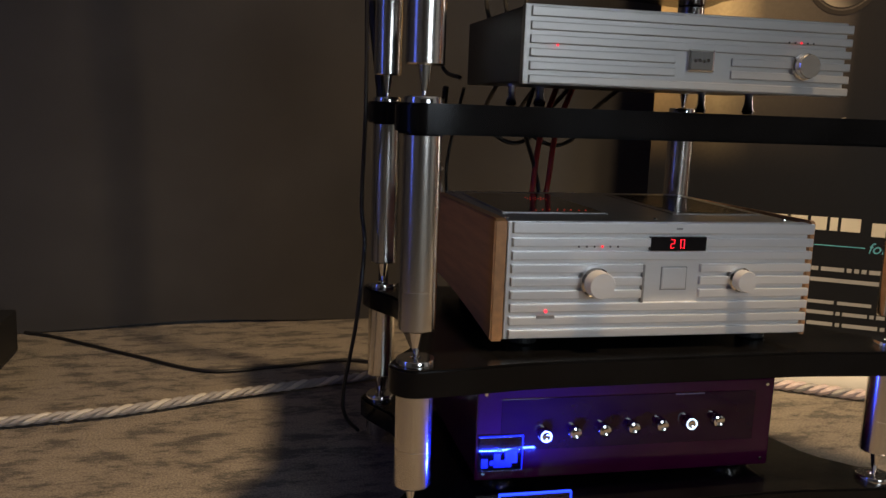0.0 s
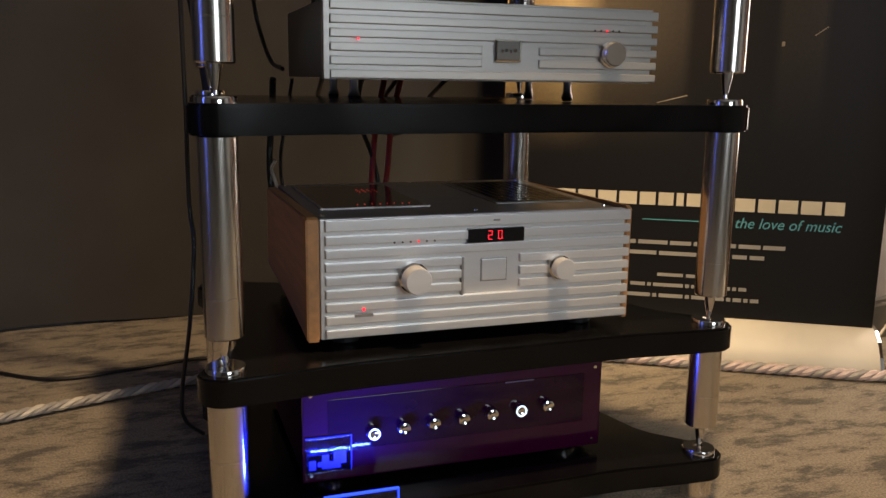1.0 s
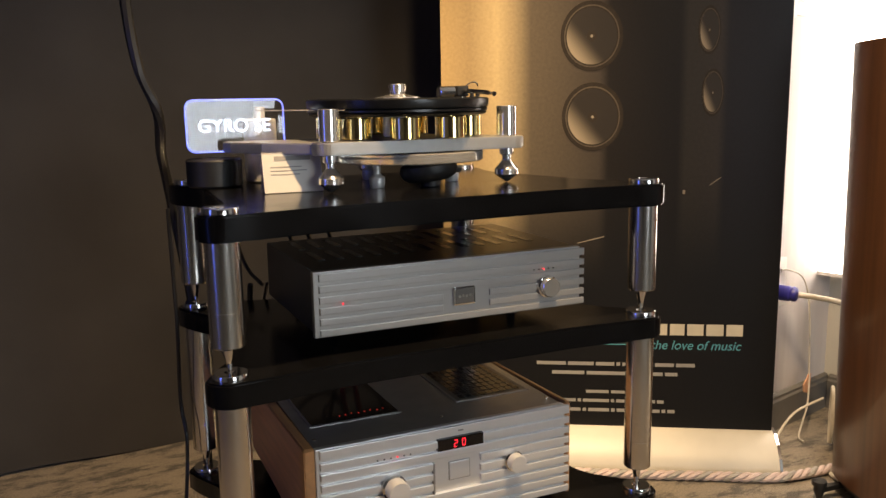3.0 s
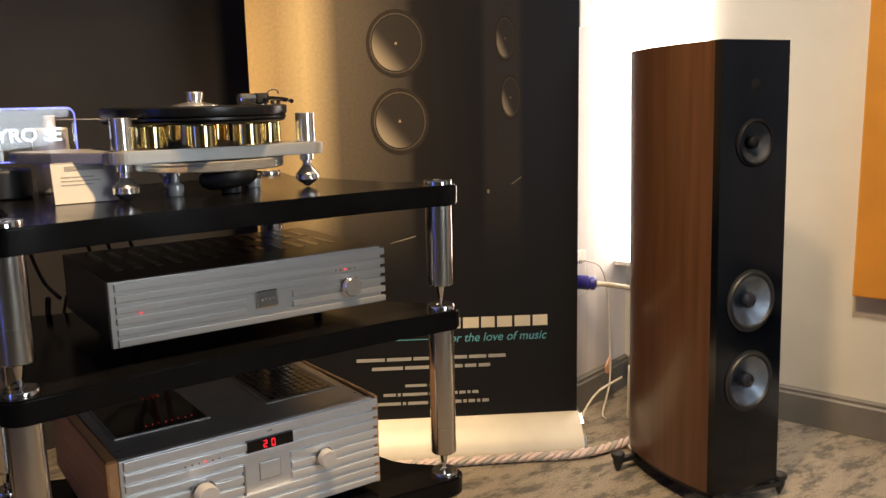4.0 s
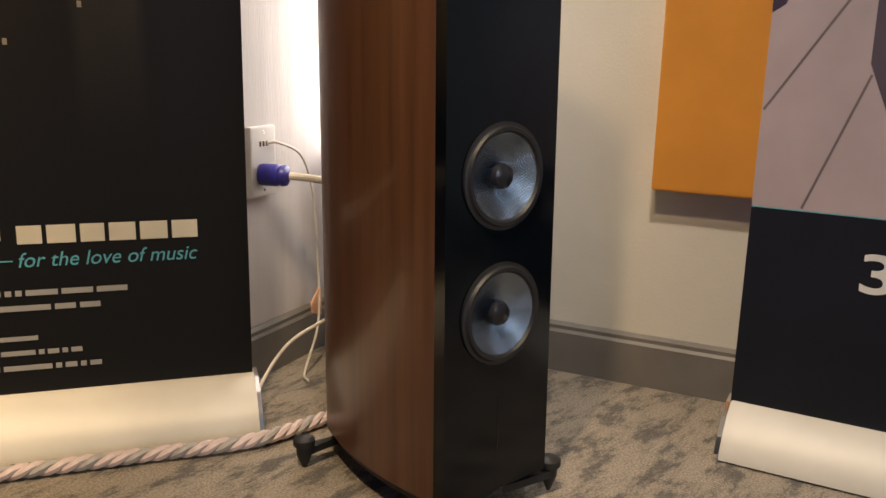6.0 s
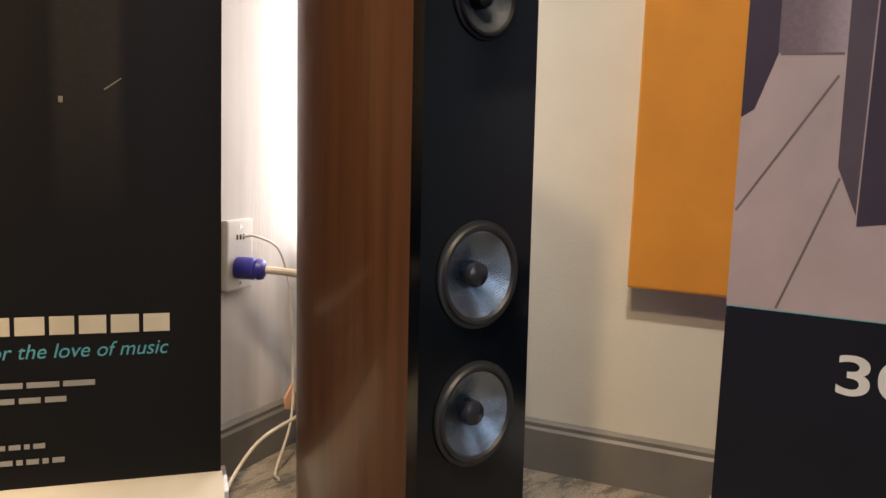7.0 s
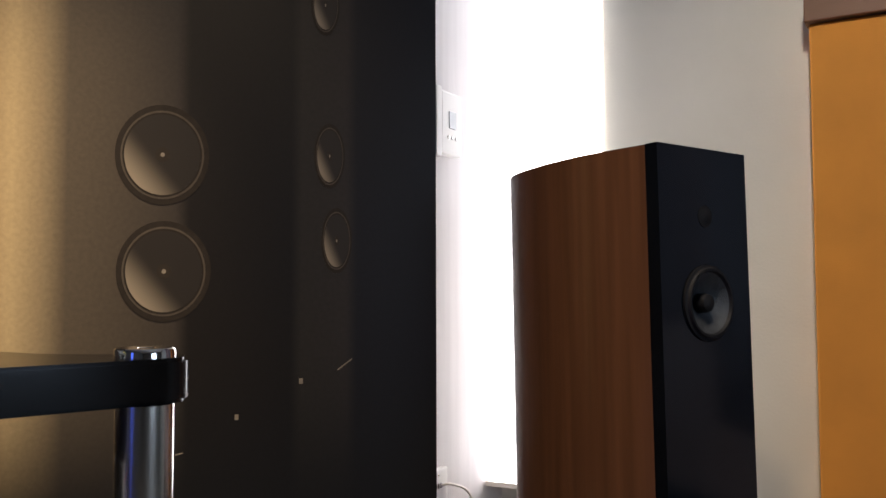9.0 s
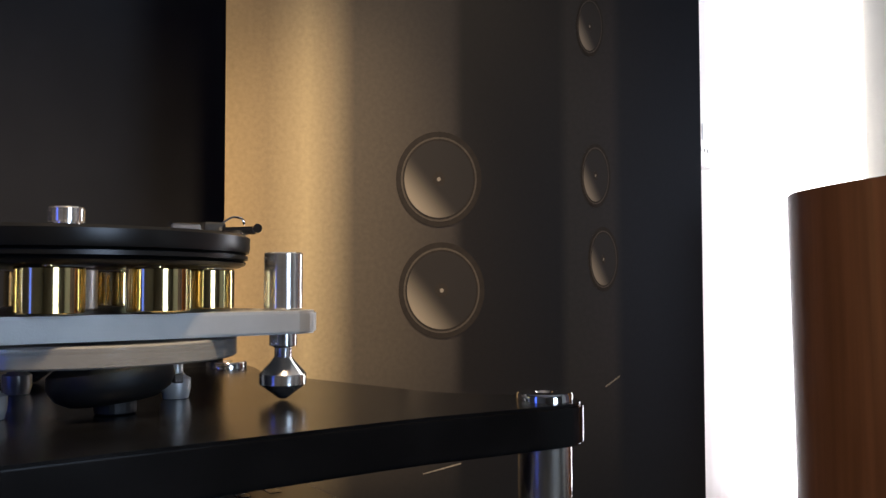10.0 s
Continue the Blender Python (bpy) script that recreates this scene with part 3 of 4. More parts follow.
# ---- slim component with black case ----
def phono_stage():
    t = thing("slim_component", "slim silver-fronted component with black case on the rack", "audio component")
    x0, x1, z0, z1, y0, y1 = 0.335, 0.793, 0.640, 0.738, 0.879, 1.185
    case = part("case", box(x0 + 0.004, x1 - 0.004, y0 + 0.01, y1, z0 + 0.003, z1 - 0.001, 0.002), CASE_BLACK, t, "black metal case")
    for row, yy in enumerate((0.97, 1.08)):
        for k in range(13):
            part("vent_slot", box(x0 + 0.035 + k * 0.031, x0 + 0.047 + k * 0.031, yy, yy + 0.075, z1 - 0.0012, z1 - 0.0004), SHELF_BLACK, case)
    n = 6
    pitch = (z1 - z0) / n
    ribs = []
    for k in range(n):
        lo, hi = z0 + k * pitch + 0.0015, z0 + (k + 1) * pitch - 0.0045
        if k in (0, 4, 5, 3):
            ribs.append((x0 + 0.008, x1 + 0.003, lo, hi if k < 5 else z1 - 0.003))
        else:
            ribs.append((x0 + 0.008, x0 + 0.205, lo, hi))
            ribs.append((x0 + 0.285, x1 + 0.003, lo, hi))
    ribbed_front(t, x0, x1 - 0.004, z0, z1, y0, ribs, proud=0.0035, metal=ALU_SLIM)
    badge = part("badge", box(0.556, 0.594, y0 - 0.005, y0 + 0.001, 0.664, 0.694, 0.003), CHROME, t, "chrome badge")
    part("badge_inlay", box(0.5595, 0.5905, y0 - 0.0058, y0 - 0.004, 0.667, 0.691, 0.001), VENT_GREY, badge)
    for k in range(4):
        part("badge_bar", box(0.564 + 0.006 * k, 0.568 + 0.006 * k, y0 - 0.0064, y0 - 0.005, 0.6765 + 0.001 * (k % 2), 0.6805 + 0.001 * (k % 2)), CHROME, badge)
    knob(t, 0.7245, y0 - 0.004, 0.678, 0.0160, 0.015, m_face=SILVER)
    part("indicator", rod(0.0015, 0, 0.001, 0.0002, 10, pose(0.377, y0 - 0.0064, 0.689, 90)), RED_LED, t, "red standby light")
    for k in range(5):
        part("indicator", rod(0.0014, 0, 0.001, 0.0002, 10, pose(0.698 + 0.009 * k, y0 - 0.0064, 0.708, 90)), RED_LED if k == 2 else INK, t)
    for fx in (0.40, 0.725):
        for fy in (1.0, 1.14):
            part("foot", lathe([(0, 0.6125), (0.007, 0.6125), (0.009, 0.618), (0.006, 0.626), (0.006, 0.6435), (0, 0.6435)], 24, m=pose(fx, fy, 0)), CHROME, t, "slim chrome foot", True)


phono_stage()


# ---- purple component ----
def purple_unit():
    t = thing("purple_component", "glossy dark purple component with chrome buttons", "audio component")
    x0, x1, z0, z1, y0, y1 = 0.306, 0.758, 0.100, 0.233, 0.912, 1.25
    part("case", box(x0 + 0.002, x1 - 0.002, y0 + 0.010, y1, z0, z1, 0.003), PURPLE, t)
    panel = part("front_panel", box(x0, x1, y0, y0 + 0.0095, z0 - 0.002, z1, 0.003), PURPLE, t, "purple lacquered front")
    part("window_strip", box(x0 + 0.035, x1 - 0.03, y0 - 0.001, y0 + 0.002, z0 + 0.04, z1 - 0.018, 0.0004), PURPLE_DARK, panel, "dark glossy strip")
    for k in range(7):
        x = 0.403 + 0.0438 * k
        z = 0.1635 + 0.0017 * k
        ring = part("button", lathe([(0, 0), (0.0095, 0), (0.0095, 0.009), (0.0085, 0.0115), (0.0060, 0.0125), (0.0030, 0.0112), (0, 0.0108)], 28, m=pose(x, y0 - 0.001, z, 90)), CHROME, t, "round chrome button", True)
        if k in (0, 5):
            part("light_ring", lathe([(0.0066, 0.0126), (0.0084, 0.0126), (0.0084, 0.0134), (0.0066, 0.0134), (0.0066, 0.0126)], 28, m=pose(x, y0 - 0.001, z, 90)), WHITE_LED, ring, "lit white ring")
    part("label_bar", box(0.60, 0.645, y0 - 0.0016, y0 - 0.0008, 0.2125, 0.2145), mat("faint_silver_print", (0.16, 0.13, 0.15), 0.4), panel)
    # mirror image of the blue shelf sign, built as a glowing plate with blocks
    reflection_plate = part("sign_reflection", box(x0 + 0.004, x0 + 0.066, y0 - 0.0035, y0 - 0.0005, z0 + 0.012, z0 + 0.062, 0.001), BLUE_ACRYLIC, panel, "glowing blue plate standing for the sign's reflection")
    part("lit_edge", box(x0 + 0.004, x0 + 0.066, y0 - 0.0036, y0 - 0.0005, z0 + 0.0622, z0 + 0.0632), BLUE_DIM, reflection_plate)
    part("lit_edge", box(x0 + 0.0662, x0 + 0.0672, y0 - 0.0036, y0 - 0.0005, z0 + 0.012, z0 + 0.0632), BLUE_DIM, reflection_plate)
    for k, (a, h, lo) in enumerate(((0.008, 0.013, 0.0), (0.020, 0.006, 0.004), (0.026, 0.020, 0.0), (0.034, 0.010, 0.0), (0.042, 0.024, 0.0), (0.050, 0.020, 0.006))):
        part("reflection_block", box(x0 + a, x0 + a + 0.009, y0 - 0.0046, y0 - 0.0036, z0 + 0.018 + lo, z0 + 0.018 + lo + h), BLUE_DIM, reflection_plate)
    for k in range(4):
        part("screw", rod(0.0028, 0, 0.001, 0.0003, 12, pose((x0 + 0.012, x1 - 0.012)[k % 2], y0, (z0 + 0.008, z1 - 0.010)[k // 2], 90)), CHROME, panel)
    for fx in (0.35, 0.71):
        for fy in (0.945, 1.20):
            part("foot", lathe([(0, 0.0885), (0.02, 0.0885), (0.022, 0.093), (0.022, 0.0995), (0, 0.0995)], 28, m=pose(fx, fy, 0)), CHROME, t, "chrome foot", True)


purple_unit()


def blue_sign():
    t = thing("blue_acrylic_sign", "edge-lit blue acrylic sign on the lowest shelf", "sign")
    z = SHELF_TOPS[0] + 0.0005
    part("base", box(0.322, 0.424, 0.834, 0.852, z, z + 0.004, 0.001), RUBBER, t, "black base")
    plate = part("plate", box(0.324, 0.420, 0.841, 0.845, z + 0.0042, z + 0.0195, 0.001), BLUE_ACRYLIC, t)
    part("lit_edge", box(0.324, 0.420, 0.8405, 0.8455, z + 0.0198, z + 0.0215), BLUE_LED, plate, "glowing blue top edge")
    part("lit_edge", box(0.3218, 0.3236, 0.8405, 0.8455, z + 0.0042, z + 0.0215), BLUE_LED, plate)
    part("lit_edge", box(0.4204, 0.4222, 0.8405, 0.8455, z + 0.0042, z + 0.0215), BLUE_LED, plate)


blue_sign()


# ---- turntable ----
CX, CY = 0.556, 1.09


def turntable():
    t = thing("turntable", "silver skeletal turntable with brass weights and black platter", "turntable")
    towers = [(0.405, 1.0), (0.72, 1.003), (0.562, 1.272)]
    # open three-armed deck with an arm to the motor
    out = []
    corner = [Vector(towers[0]), Vector(towers[1]), Vector(towers[2])]
    for k in range(3):
        p = corner[k]
        a = math.atan2(p.y - CY, p.x - CX)
        for s in range(11):
            w = a - 1.0 + 2.0 * s / 10
            out.append((p.x + 0.029 * math.cos(w), p.y + 0.029 * math.sin(w)))
    deck = part("deck", prism(out, 0.897, 0.917, 0.002), DECK, t, "silver painted deck plate")
    part("motor_arm", prism([(0.40, 0.985), (0.315, 1.075), (0.278, 1.14), (0.272, 1.175), (0.285, 1.192), (0.36, 1.185), (0.46, 1.12)], 0.898, 0.9155, 0.002), DECK, t, "silver arm")
    for x, y in towers:
        tw = part("tower", rod(0.0168, 0.9175, 0.968, 0.0012, 36, pose(x, y, 0)), SILVER, t, "polished aluminium tower", True)
        part("foot", lathe([(0, 0.8385), (0.004, 0.8395), (0.0205, 0.852), (0.0205, 0.861), (0.0105, 0.872), (0.0075, 0.876), (0.0075, 0.884), (0.012, 0.886), (0.012, 0.897), (0, 0.897)], 32, m=pose(x, y, 0)), SILVER, t, "turned chrome cone foot", True)
    part("under_plate", lathe([(0, 0.878), (0.123, 0.878), (0.125, 0.8795), (0.125, 0.8935), (0.123, 0.895), (0, 0.895)], 64, m=pose(CX + 0.016, CY - 0.014, 0)), FROST, t, "clear acrylic sub-base", True)
    for k in range(3):
        a = radians(-15 + 120 * k)
        part("pad", lathe([(0, 0.8385), (0.011, 0.8385), (0.013, 0.846), (0.013, 0.856), (0.009, 0.858), (0.006, 0.862), (0.006, 0.8777), (0, 0.8777)], 24, m=pose(CX + 0.092 * math.cos(a), CY + 0.092 * math.sin(a), 0)), ALU, t, "small chrome foot", True)
    platter = part("platter", lathe([(0, 0.9545), (0.146, 0.9545), (0.150, 0.956), (0.1525, 0.9585), (0.1500, 0.9600), (0.1535, 0.9615), (0.1535, 0.9650), (0.1510, 0.9662), (0.1545, 0.9675), (0.1555, 0.9715), (0.1555, 0.9805), (0.152, 0.983), (0.05, 0.9826), (0, 0.9826)], 96, m=pose(CX, CY, 0)), VINYL, t, "black platter with record", True)
    part("bearing", rod(0.026, 0.9175, 0.9543, 0.002, 32, pose(CX, CY, 0)), ALU, t, "", True)
    for k in range(9):
        a = 2 * math.pi * (k + 0.35) / 9
        part("weight", lathe([(0, 0.9185), (0.0235, 0.9185), (0.0245, 0.9195), (0.0245, 0.9520), (0.0235, 0.9530), (0.006, 0.9530), (0.006, 0.9545), (0, 0.9545)], 28, m=pose(CX + 0.118 * math.cos(a), CY + 0.118 * math.sin(a), 0)), GOLD, platter, "brass weight", True)
    part("clamp", lathe([(0, 0.9828), (0.039, 0.9828), (0.038, 0.9848), (0.016, 0.9892), (0.0125, 0.991), (0.0125, 0.9935), (0.0150, 0.9945), (0.0150, 1.0055), (0.0138, 1.0070), (0, 1.0070)], 36, m=pose(CX, CY, 0)), SILVER, t, "silver record clamp", True)
    # motor beside the platter, with its belt
    motor = part("motor", rod(0.029, 0.8385, 0.951, 0.003, 40, pose(0.352, 1.250, 0)), ALU, t, "cylindrical silver motor", True)
    part("pulley", rod(0.010, 0.951, 0.972, 0.001, 24, pose(0.352, 1.250, 0)), ALU, motor, "", True)
    part("belt", tube([Vector((0.346, 1.243, 0.9655)), Vector((0.43, 0.999, 0.9655))], 0.0009, 6), WIRE_WHITE, t, "thin drive belt")
    # arm with black head block, at rest
    arm = part("arm_pillar", rod(0.011, 0.9172, 0.985, 0.001, 24, pose(0.712, 1.165, 0)), CHROME, t, "", True)
    part("arm_block", box(0.699, 0.722, 1.15, 1.18, 0.985, 1.004, 0.003), RUBBER, arm, "black bearing block")
    part("counterweight", rod(0.012, -0.016, 0.016, 0.002, 24, pose(0.683, 1.166, 0.992, 0, 90, 0)), CHROME, arm, "", True)
    part("arm_tube", tube(smooth_line([(0.712, 1.16, 0.995), (0.716, 1.09, 0.992), (0.706, 1.03, 0.989), (0.690, 0.99, 0.988)], 6), 0.004, 10), CHROME, arm, "slim chrome arm", True)
    part("bias_hook", tube(smooth_line([(0.72, 1.16, 1.003), (0.731, 1.158, 1.010), (0.741, 1.157, 1.009), (0.744, 1.157, 1.003)], 6), 0.0012, 6), CHROME, arm, "thin wire hook", True)
    part("bias_weight", lathe([(0.0035, -0.003), (0.009, -0.003), (0.009, 0.003), (0.0035, 0.003), (0.0035, -0.003)], 20, m=pose(0.737, 1.157, 0.987, 90)), RUBBER, arm, "black ring weight", True)
    part("arm_mount", box(0.675, 0.708, 1.12, 1.15, 0.9172, 0.945, 0.002), ALU, t, "square aluminium mount")


turntable()


def lit_sign():
    t = thing("lit_acrylic_sign", "clear acrylic sign with glowing letters on black base", "sign")
    part("base", rod(0.047, 0.8385, 0.886, 0.003, 40, pose(0.262, 1.212, 0)), RUBBER, t, "round black base", True)
    ring = []
    for cx, cz, a0 in ((0.370, 0.971, 0), (0.232, 0.971, 90), (0.232, 0.912, 180), (0.370, 0.912, 270)):
        for s in range(7):
            w = radians(a0 + 15 * s)
            ring.append((cx + 0.014 * math.cos(w), cz + 0.014 * math.sin(w)))
    plate = part("plate", prism(ring, 0, 0.004, 0.0006, m=pose(0, 1.2035, 0, 90)), ACRYLIC, t, "clear acrylic plate")
    part("stem", box(0.248, 0.30, 1.1995, 1.2035, 0.8862, 0.8978), ACRYLIC, plate)
    part("lit_edge", tube([Vector((x, 1.2015, z)) for x, z in ring + ring[:1]], 0.0013, 6), SIGN_EDGE, plate, "faint lilac lit edge")
    b = lettering("GYRO SE", 0.122, bold=0.004)
    bmesh.ops.translate(b, verts=b.verts, vec=(0.238, 1.1992, 0.931))
    part("letters", b, SIGN_LED, plate, "glowing pale blue letters")


lit_sign()


def info_card():
    t = thing("price_card", "folded white information card on the top shelf", "card", at=(0.355, 1.045, 0.8385), turn=-2)
    part("front_leaf", box(-0.047, 0.047, -0.0006, 0.0006, 0.0, 0.064, m=pose(0, -0.012, 0.0005, -14)), CARD, t)
    part("back_leaf", box(-0.047, 0.047, -0.0006, 0.0006, 0.0, 0.064, m=pose(0, 0.018, 0.0005, 14)), CARD, t)
    bm = bmesh.new()
    box(-0.028, 0.030, -0.0013, -0.0007, 0.051, 0.058, bm=bm)
    for k, w in enumerate((0.05, 0.058, 0.046)):
        box(-0.035, -0.035 + w, -0.0011, -0.0007, 0.040 - 0.006 * k, 0.0415 - 0.006 * k, bm=bm)
    bmesh.ops.transform(bm, matrix=pose(0, -0.012, 0.0005, -14), verts=bm.verts)
    part("print_bar", bm, mat("grey_print", (0.33, 0.31, 0.28), 0.7), t)


info_card()


def puck():
    t = thing("black_puck", "black round stylus gauge on a small foot", "puck", at=(0.578, 1.005, 0.8385))
    part("body", lathe([(0, 0.010), (0.034, 0.010), (0.044, 0.016), (0.0485, 0.025), (0.047, 0.035), (0.040, 0.0405), (0, 0.042)], 40, m=pose(0, 0, 0, -3, -6)), RUBBER, t, "", True)
    part("foot", rod(0.016, 0.0, 0.013, 0.001, 24), RUBBER, t)
    part("dial", box(0.043, 0.0505, -0.012, 0.004, 0.021, 0.029, 0.001), CHROME, t, "chrome dial edge")


puck()

# ---- standing banners ----
def banner_base(t, width, m, deep=1.0):
    """A curved roll-up housing with chrome end plates; along x from 0, its front to -y."""
    prof = [(0.075, 0.004), (-0.125, 0.004), (-0.122, 0.018), (-0.10, 0.042), (-0.06, 0.068), (-0.015, 0.084), (0.03, 0.088), (0.065, 0.076), (0.075, 0.05)]
    prof = [(y * deep, z) for y, z in prof]
    axis = Matrix(((0, 0, 1, 0), (1, 0, 0, 0), (0, 1, 0, 0), (0, 0, 0, 1)))
    part("housing", prism(prof, 0.008, width - 0.008, 0.0, m=m @ axis), WHITE_BASE, t, "off-white curved housing", True)
    wide = [(y * 1.06, max(0.0, z * 1.07 - 0.004)) for y, z in prof]
    for a in (0.0, width - 0.008):
        part("end_plate", prism(wide, a, a + 0.0075, 0.001, m=m @ axis), CHROME, t, "chrome end plate")


def print_disc(t, x, z, rx, rz, name="printed_driver"):
    """A flat print of a round driver: dark halo, thin rim, shaded cone and centre."""
    first = None
    for r, d, m in ((1.13, 0.0006, P_RIM_DARK), (1.0, 0.0009, P_RIM), (0.955, 0.0012, P_RIM_DARK), (0.91, 0.0015, P_CONE), (0.17, 0.0018, P_CENTRE), (0.05, 0.0021, P_LIGHT)):
        o = part(name if first is None else "print_ring", prism([(math.cos(2 * math.pi * k / 48), math.sin(2 * math.pi * k / 48)) for k in range(48)], 0, 0.0003, m=pose(0, 0, 0, 90)), m, first or t)
        if first is None:
            first = o
            o.location, o.scale = (x, -d, z), (rx * r, 1, rz * r)
        else:
            o.location, o.scale = (0, 0.0006 - d, 0), (r / 1.13, 1, r / 1.13)


BLOCK_PRINT = mat("cream_block_print", (0.55, 0.50, 0.39), 0.45)
DIM_PRINT = mat("grey_print_line", (0.30, 0.29, 0.27), 0.45)
P_RIM_DARK = mat("print_dark_rim", (0.026, 0.021, 0.017), 0.5, gloss=0.1)
P_RIM = mat("print_rim", (0.075, 0.062, 0.048), 0.5, gloss=0.1)
P_CONE = cone_print()
P_LIGHT = mat("print_highlight", (0.22, 0.19, 0.15), 0.5, vary=0.3, scale=20, gloss=0.1)
P_CENTRE = mat("print_centre", (0.032, 0.026, 0.021), 0.5, gloss=0.1)
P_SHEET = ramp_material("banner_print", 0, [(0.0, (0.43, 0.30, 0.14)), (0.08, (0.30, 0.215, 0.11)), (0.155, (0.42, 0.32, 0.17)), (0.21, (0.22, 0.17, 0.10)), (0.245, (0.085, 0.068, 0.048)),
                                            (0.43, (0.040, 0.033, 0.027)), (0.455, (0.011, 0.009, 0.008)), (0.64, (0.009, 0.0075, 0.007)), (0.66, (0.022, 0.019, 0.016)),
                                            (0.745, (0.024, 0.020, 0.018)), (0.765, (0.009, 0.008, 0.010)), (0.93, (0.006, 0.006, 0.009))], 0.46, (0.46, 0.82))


def word_bars(t, x0, x1, z, h, words, m, lean=0.0):
    """A line of writing too small or private to spell: one bar a word."""
    total = sum(words) + 0.6 * (len(words) - 1)
    k = (x1 - x0) / total
    x = x0
    for w in words:
        part("writing_bar", box(x, x + k * w, -0.0012, -0.0004, z + 0.1 * h, z + 0.66 * h), m, t)
        x += k * (w + 0.6)


def main_banner():
    t = thing("rollup_banner", "tall black roll-up banner printed with gold loudspeakers", "banner", at=(0.955, 1.787, 0), turn=-31.5)
    t.scale = (0.955, 1, 1)
    w = 0.922
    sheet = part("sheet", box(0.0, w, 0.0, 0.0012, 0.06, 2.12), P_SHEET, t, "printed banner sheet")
    part("top_rail", box(-0.004, w + 0.004, -0.008, 0.010, 2.12, 2.15, 0.004), WHITE_BASE, t)
    part("pole", rod(0.009, 0.05, 2.13, 0.001, 16, pose(w / 2, 0.03, 0)), STEEL, t)
    banner_base(t, w + 0.012, pose(-0.002, -0.008, 0), 0.72)
    print_disc(sheet, 0.407, 1.132, 0.073, 0.078)
    print_disc(sheet, 0.412, 0.928, 0.073, 0.078)
    print_disc(sheet, 0.712, 1.140, 0.026, 0.053)
    print_disc(sheet, 0.726, 0.985, 0.026, 0.053)
    print_disc(sheet, 0.703, 1.42, 0.024, 0.050)
    for x, z, l, r in ((0.742, 0.760, 0.034, -35), (0.412, 0.605, 0.075, -14)):
        part("print_dash", box(-l / 2, l / 2, -0.0008, -0.0003, -0.0012, 0.0012, m=pose(x, 0, z, 0, r)), P_LIGHT, sheet)
    for x, z in ((0.660, 0.732), (0.543, 0.672)):
        part("print_dot", box(x - 0.0035, x + 0.0035, -0.0008, -0.0003, z - 0.005, z + 0.005), P_LIGHT, sheet)
    # the maker's name as plain blocks, one a letter
    wide = (1.05, 0.95, 1.0, 0.95, 0.85, 0.8, 0.38, 0.95)
    for x0, x1, sizes, z in ((0.141, 0.508, wide, 0.352), (0.533, 0.832, (0.85, 1.0, 0.85, 0.95, 1.0, 0.95), 0.345)):
        k = (x1 - x0) / (sum(sizes) + 0.16 * (len(sizes) - 1))
        x = x0
        for i, s in enumerate(sizes):
            b = box(x, x + s * k, -0.0012, -0.0004, z + 0.002, z + 0.033, 0.0003)
            part("letter_block", b, BLOCK_PRINT, sheet)
            x += (s + 0.16) * k
    part("rule", box(0.36, 0.523, -0.0012, -0.0004, 0.318, 0.320), BANNER_BLUE, sheet)
    b = lettering("for the love of music", 0.298, shear=0.25)
    bmesh.ops.translate(b, verts=b.verts, vec=(0.532, -0.0004, 0.308))
    part("slogan", b, BANNER_BLUE, sheet, "turquoise italic slogan")
    word_bars(sheet, 0.264, 0.706, 0.257, 0.017, (8, 7, 5, 1, 1, 1, 5, 5, 5), DIM_PRINT)
    word_bars(sheet, 0.308, 0.659, 0.231, 0.017, (8, 15, 3, 3), DIM_PRINT)
    word_bars(sheet, 0.405, 0.552, 0.179, 0.014, (5, 6), DIM_PRINT)
    word_bars(sheet, 0.339, 0.623, 0.153, 0.015, (4, 1, 8, 1, 6, 1, 2, 1, 2), DIM_PRINT)
    word_bars(sheet, 0.311, 0.654, 0.126, 0.016, (8, 1, 6, 1, 8, 1, 2, 1, 2), DIM_PRINT)


main_banner()

B2_TOP = ramp_material("interior_print", 0, [(0.0, (0.11, 0.085, 0.10)), (0.10, (0.16, 0.125, 0.145)), (0.16, (0.34, 0.28, 0.30)), (0.42, (0.30, 0.245, 0.27)), (0.44, (0.12, 0.095, 0.115)), (0.9, (0.08, 0.06, 0.08))], 0.42)
B2_FLOOR = mat("print_floor", (0.36, 0.29, 0.285), 0.42, vary=0.12, scale=6)
B2_DARK = mat("print_navy_black", (0.010, 0.011, 0.016), 0.45, vary=0.15, gloss=0.2)
B2_SPK = mat("print_speaker", (0.040, 0.030, 0.042), 0.4, vary=0.2, scale=4)
B2_SIDE = mat("print_cabinet_side", (0.07, 0.055, 0.066), 0.42)
B2_LINE = mat("print_joint", (0.13, 0.10, 0.10), 0.45)


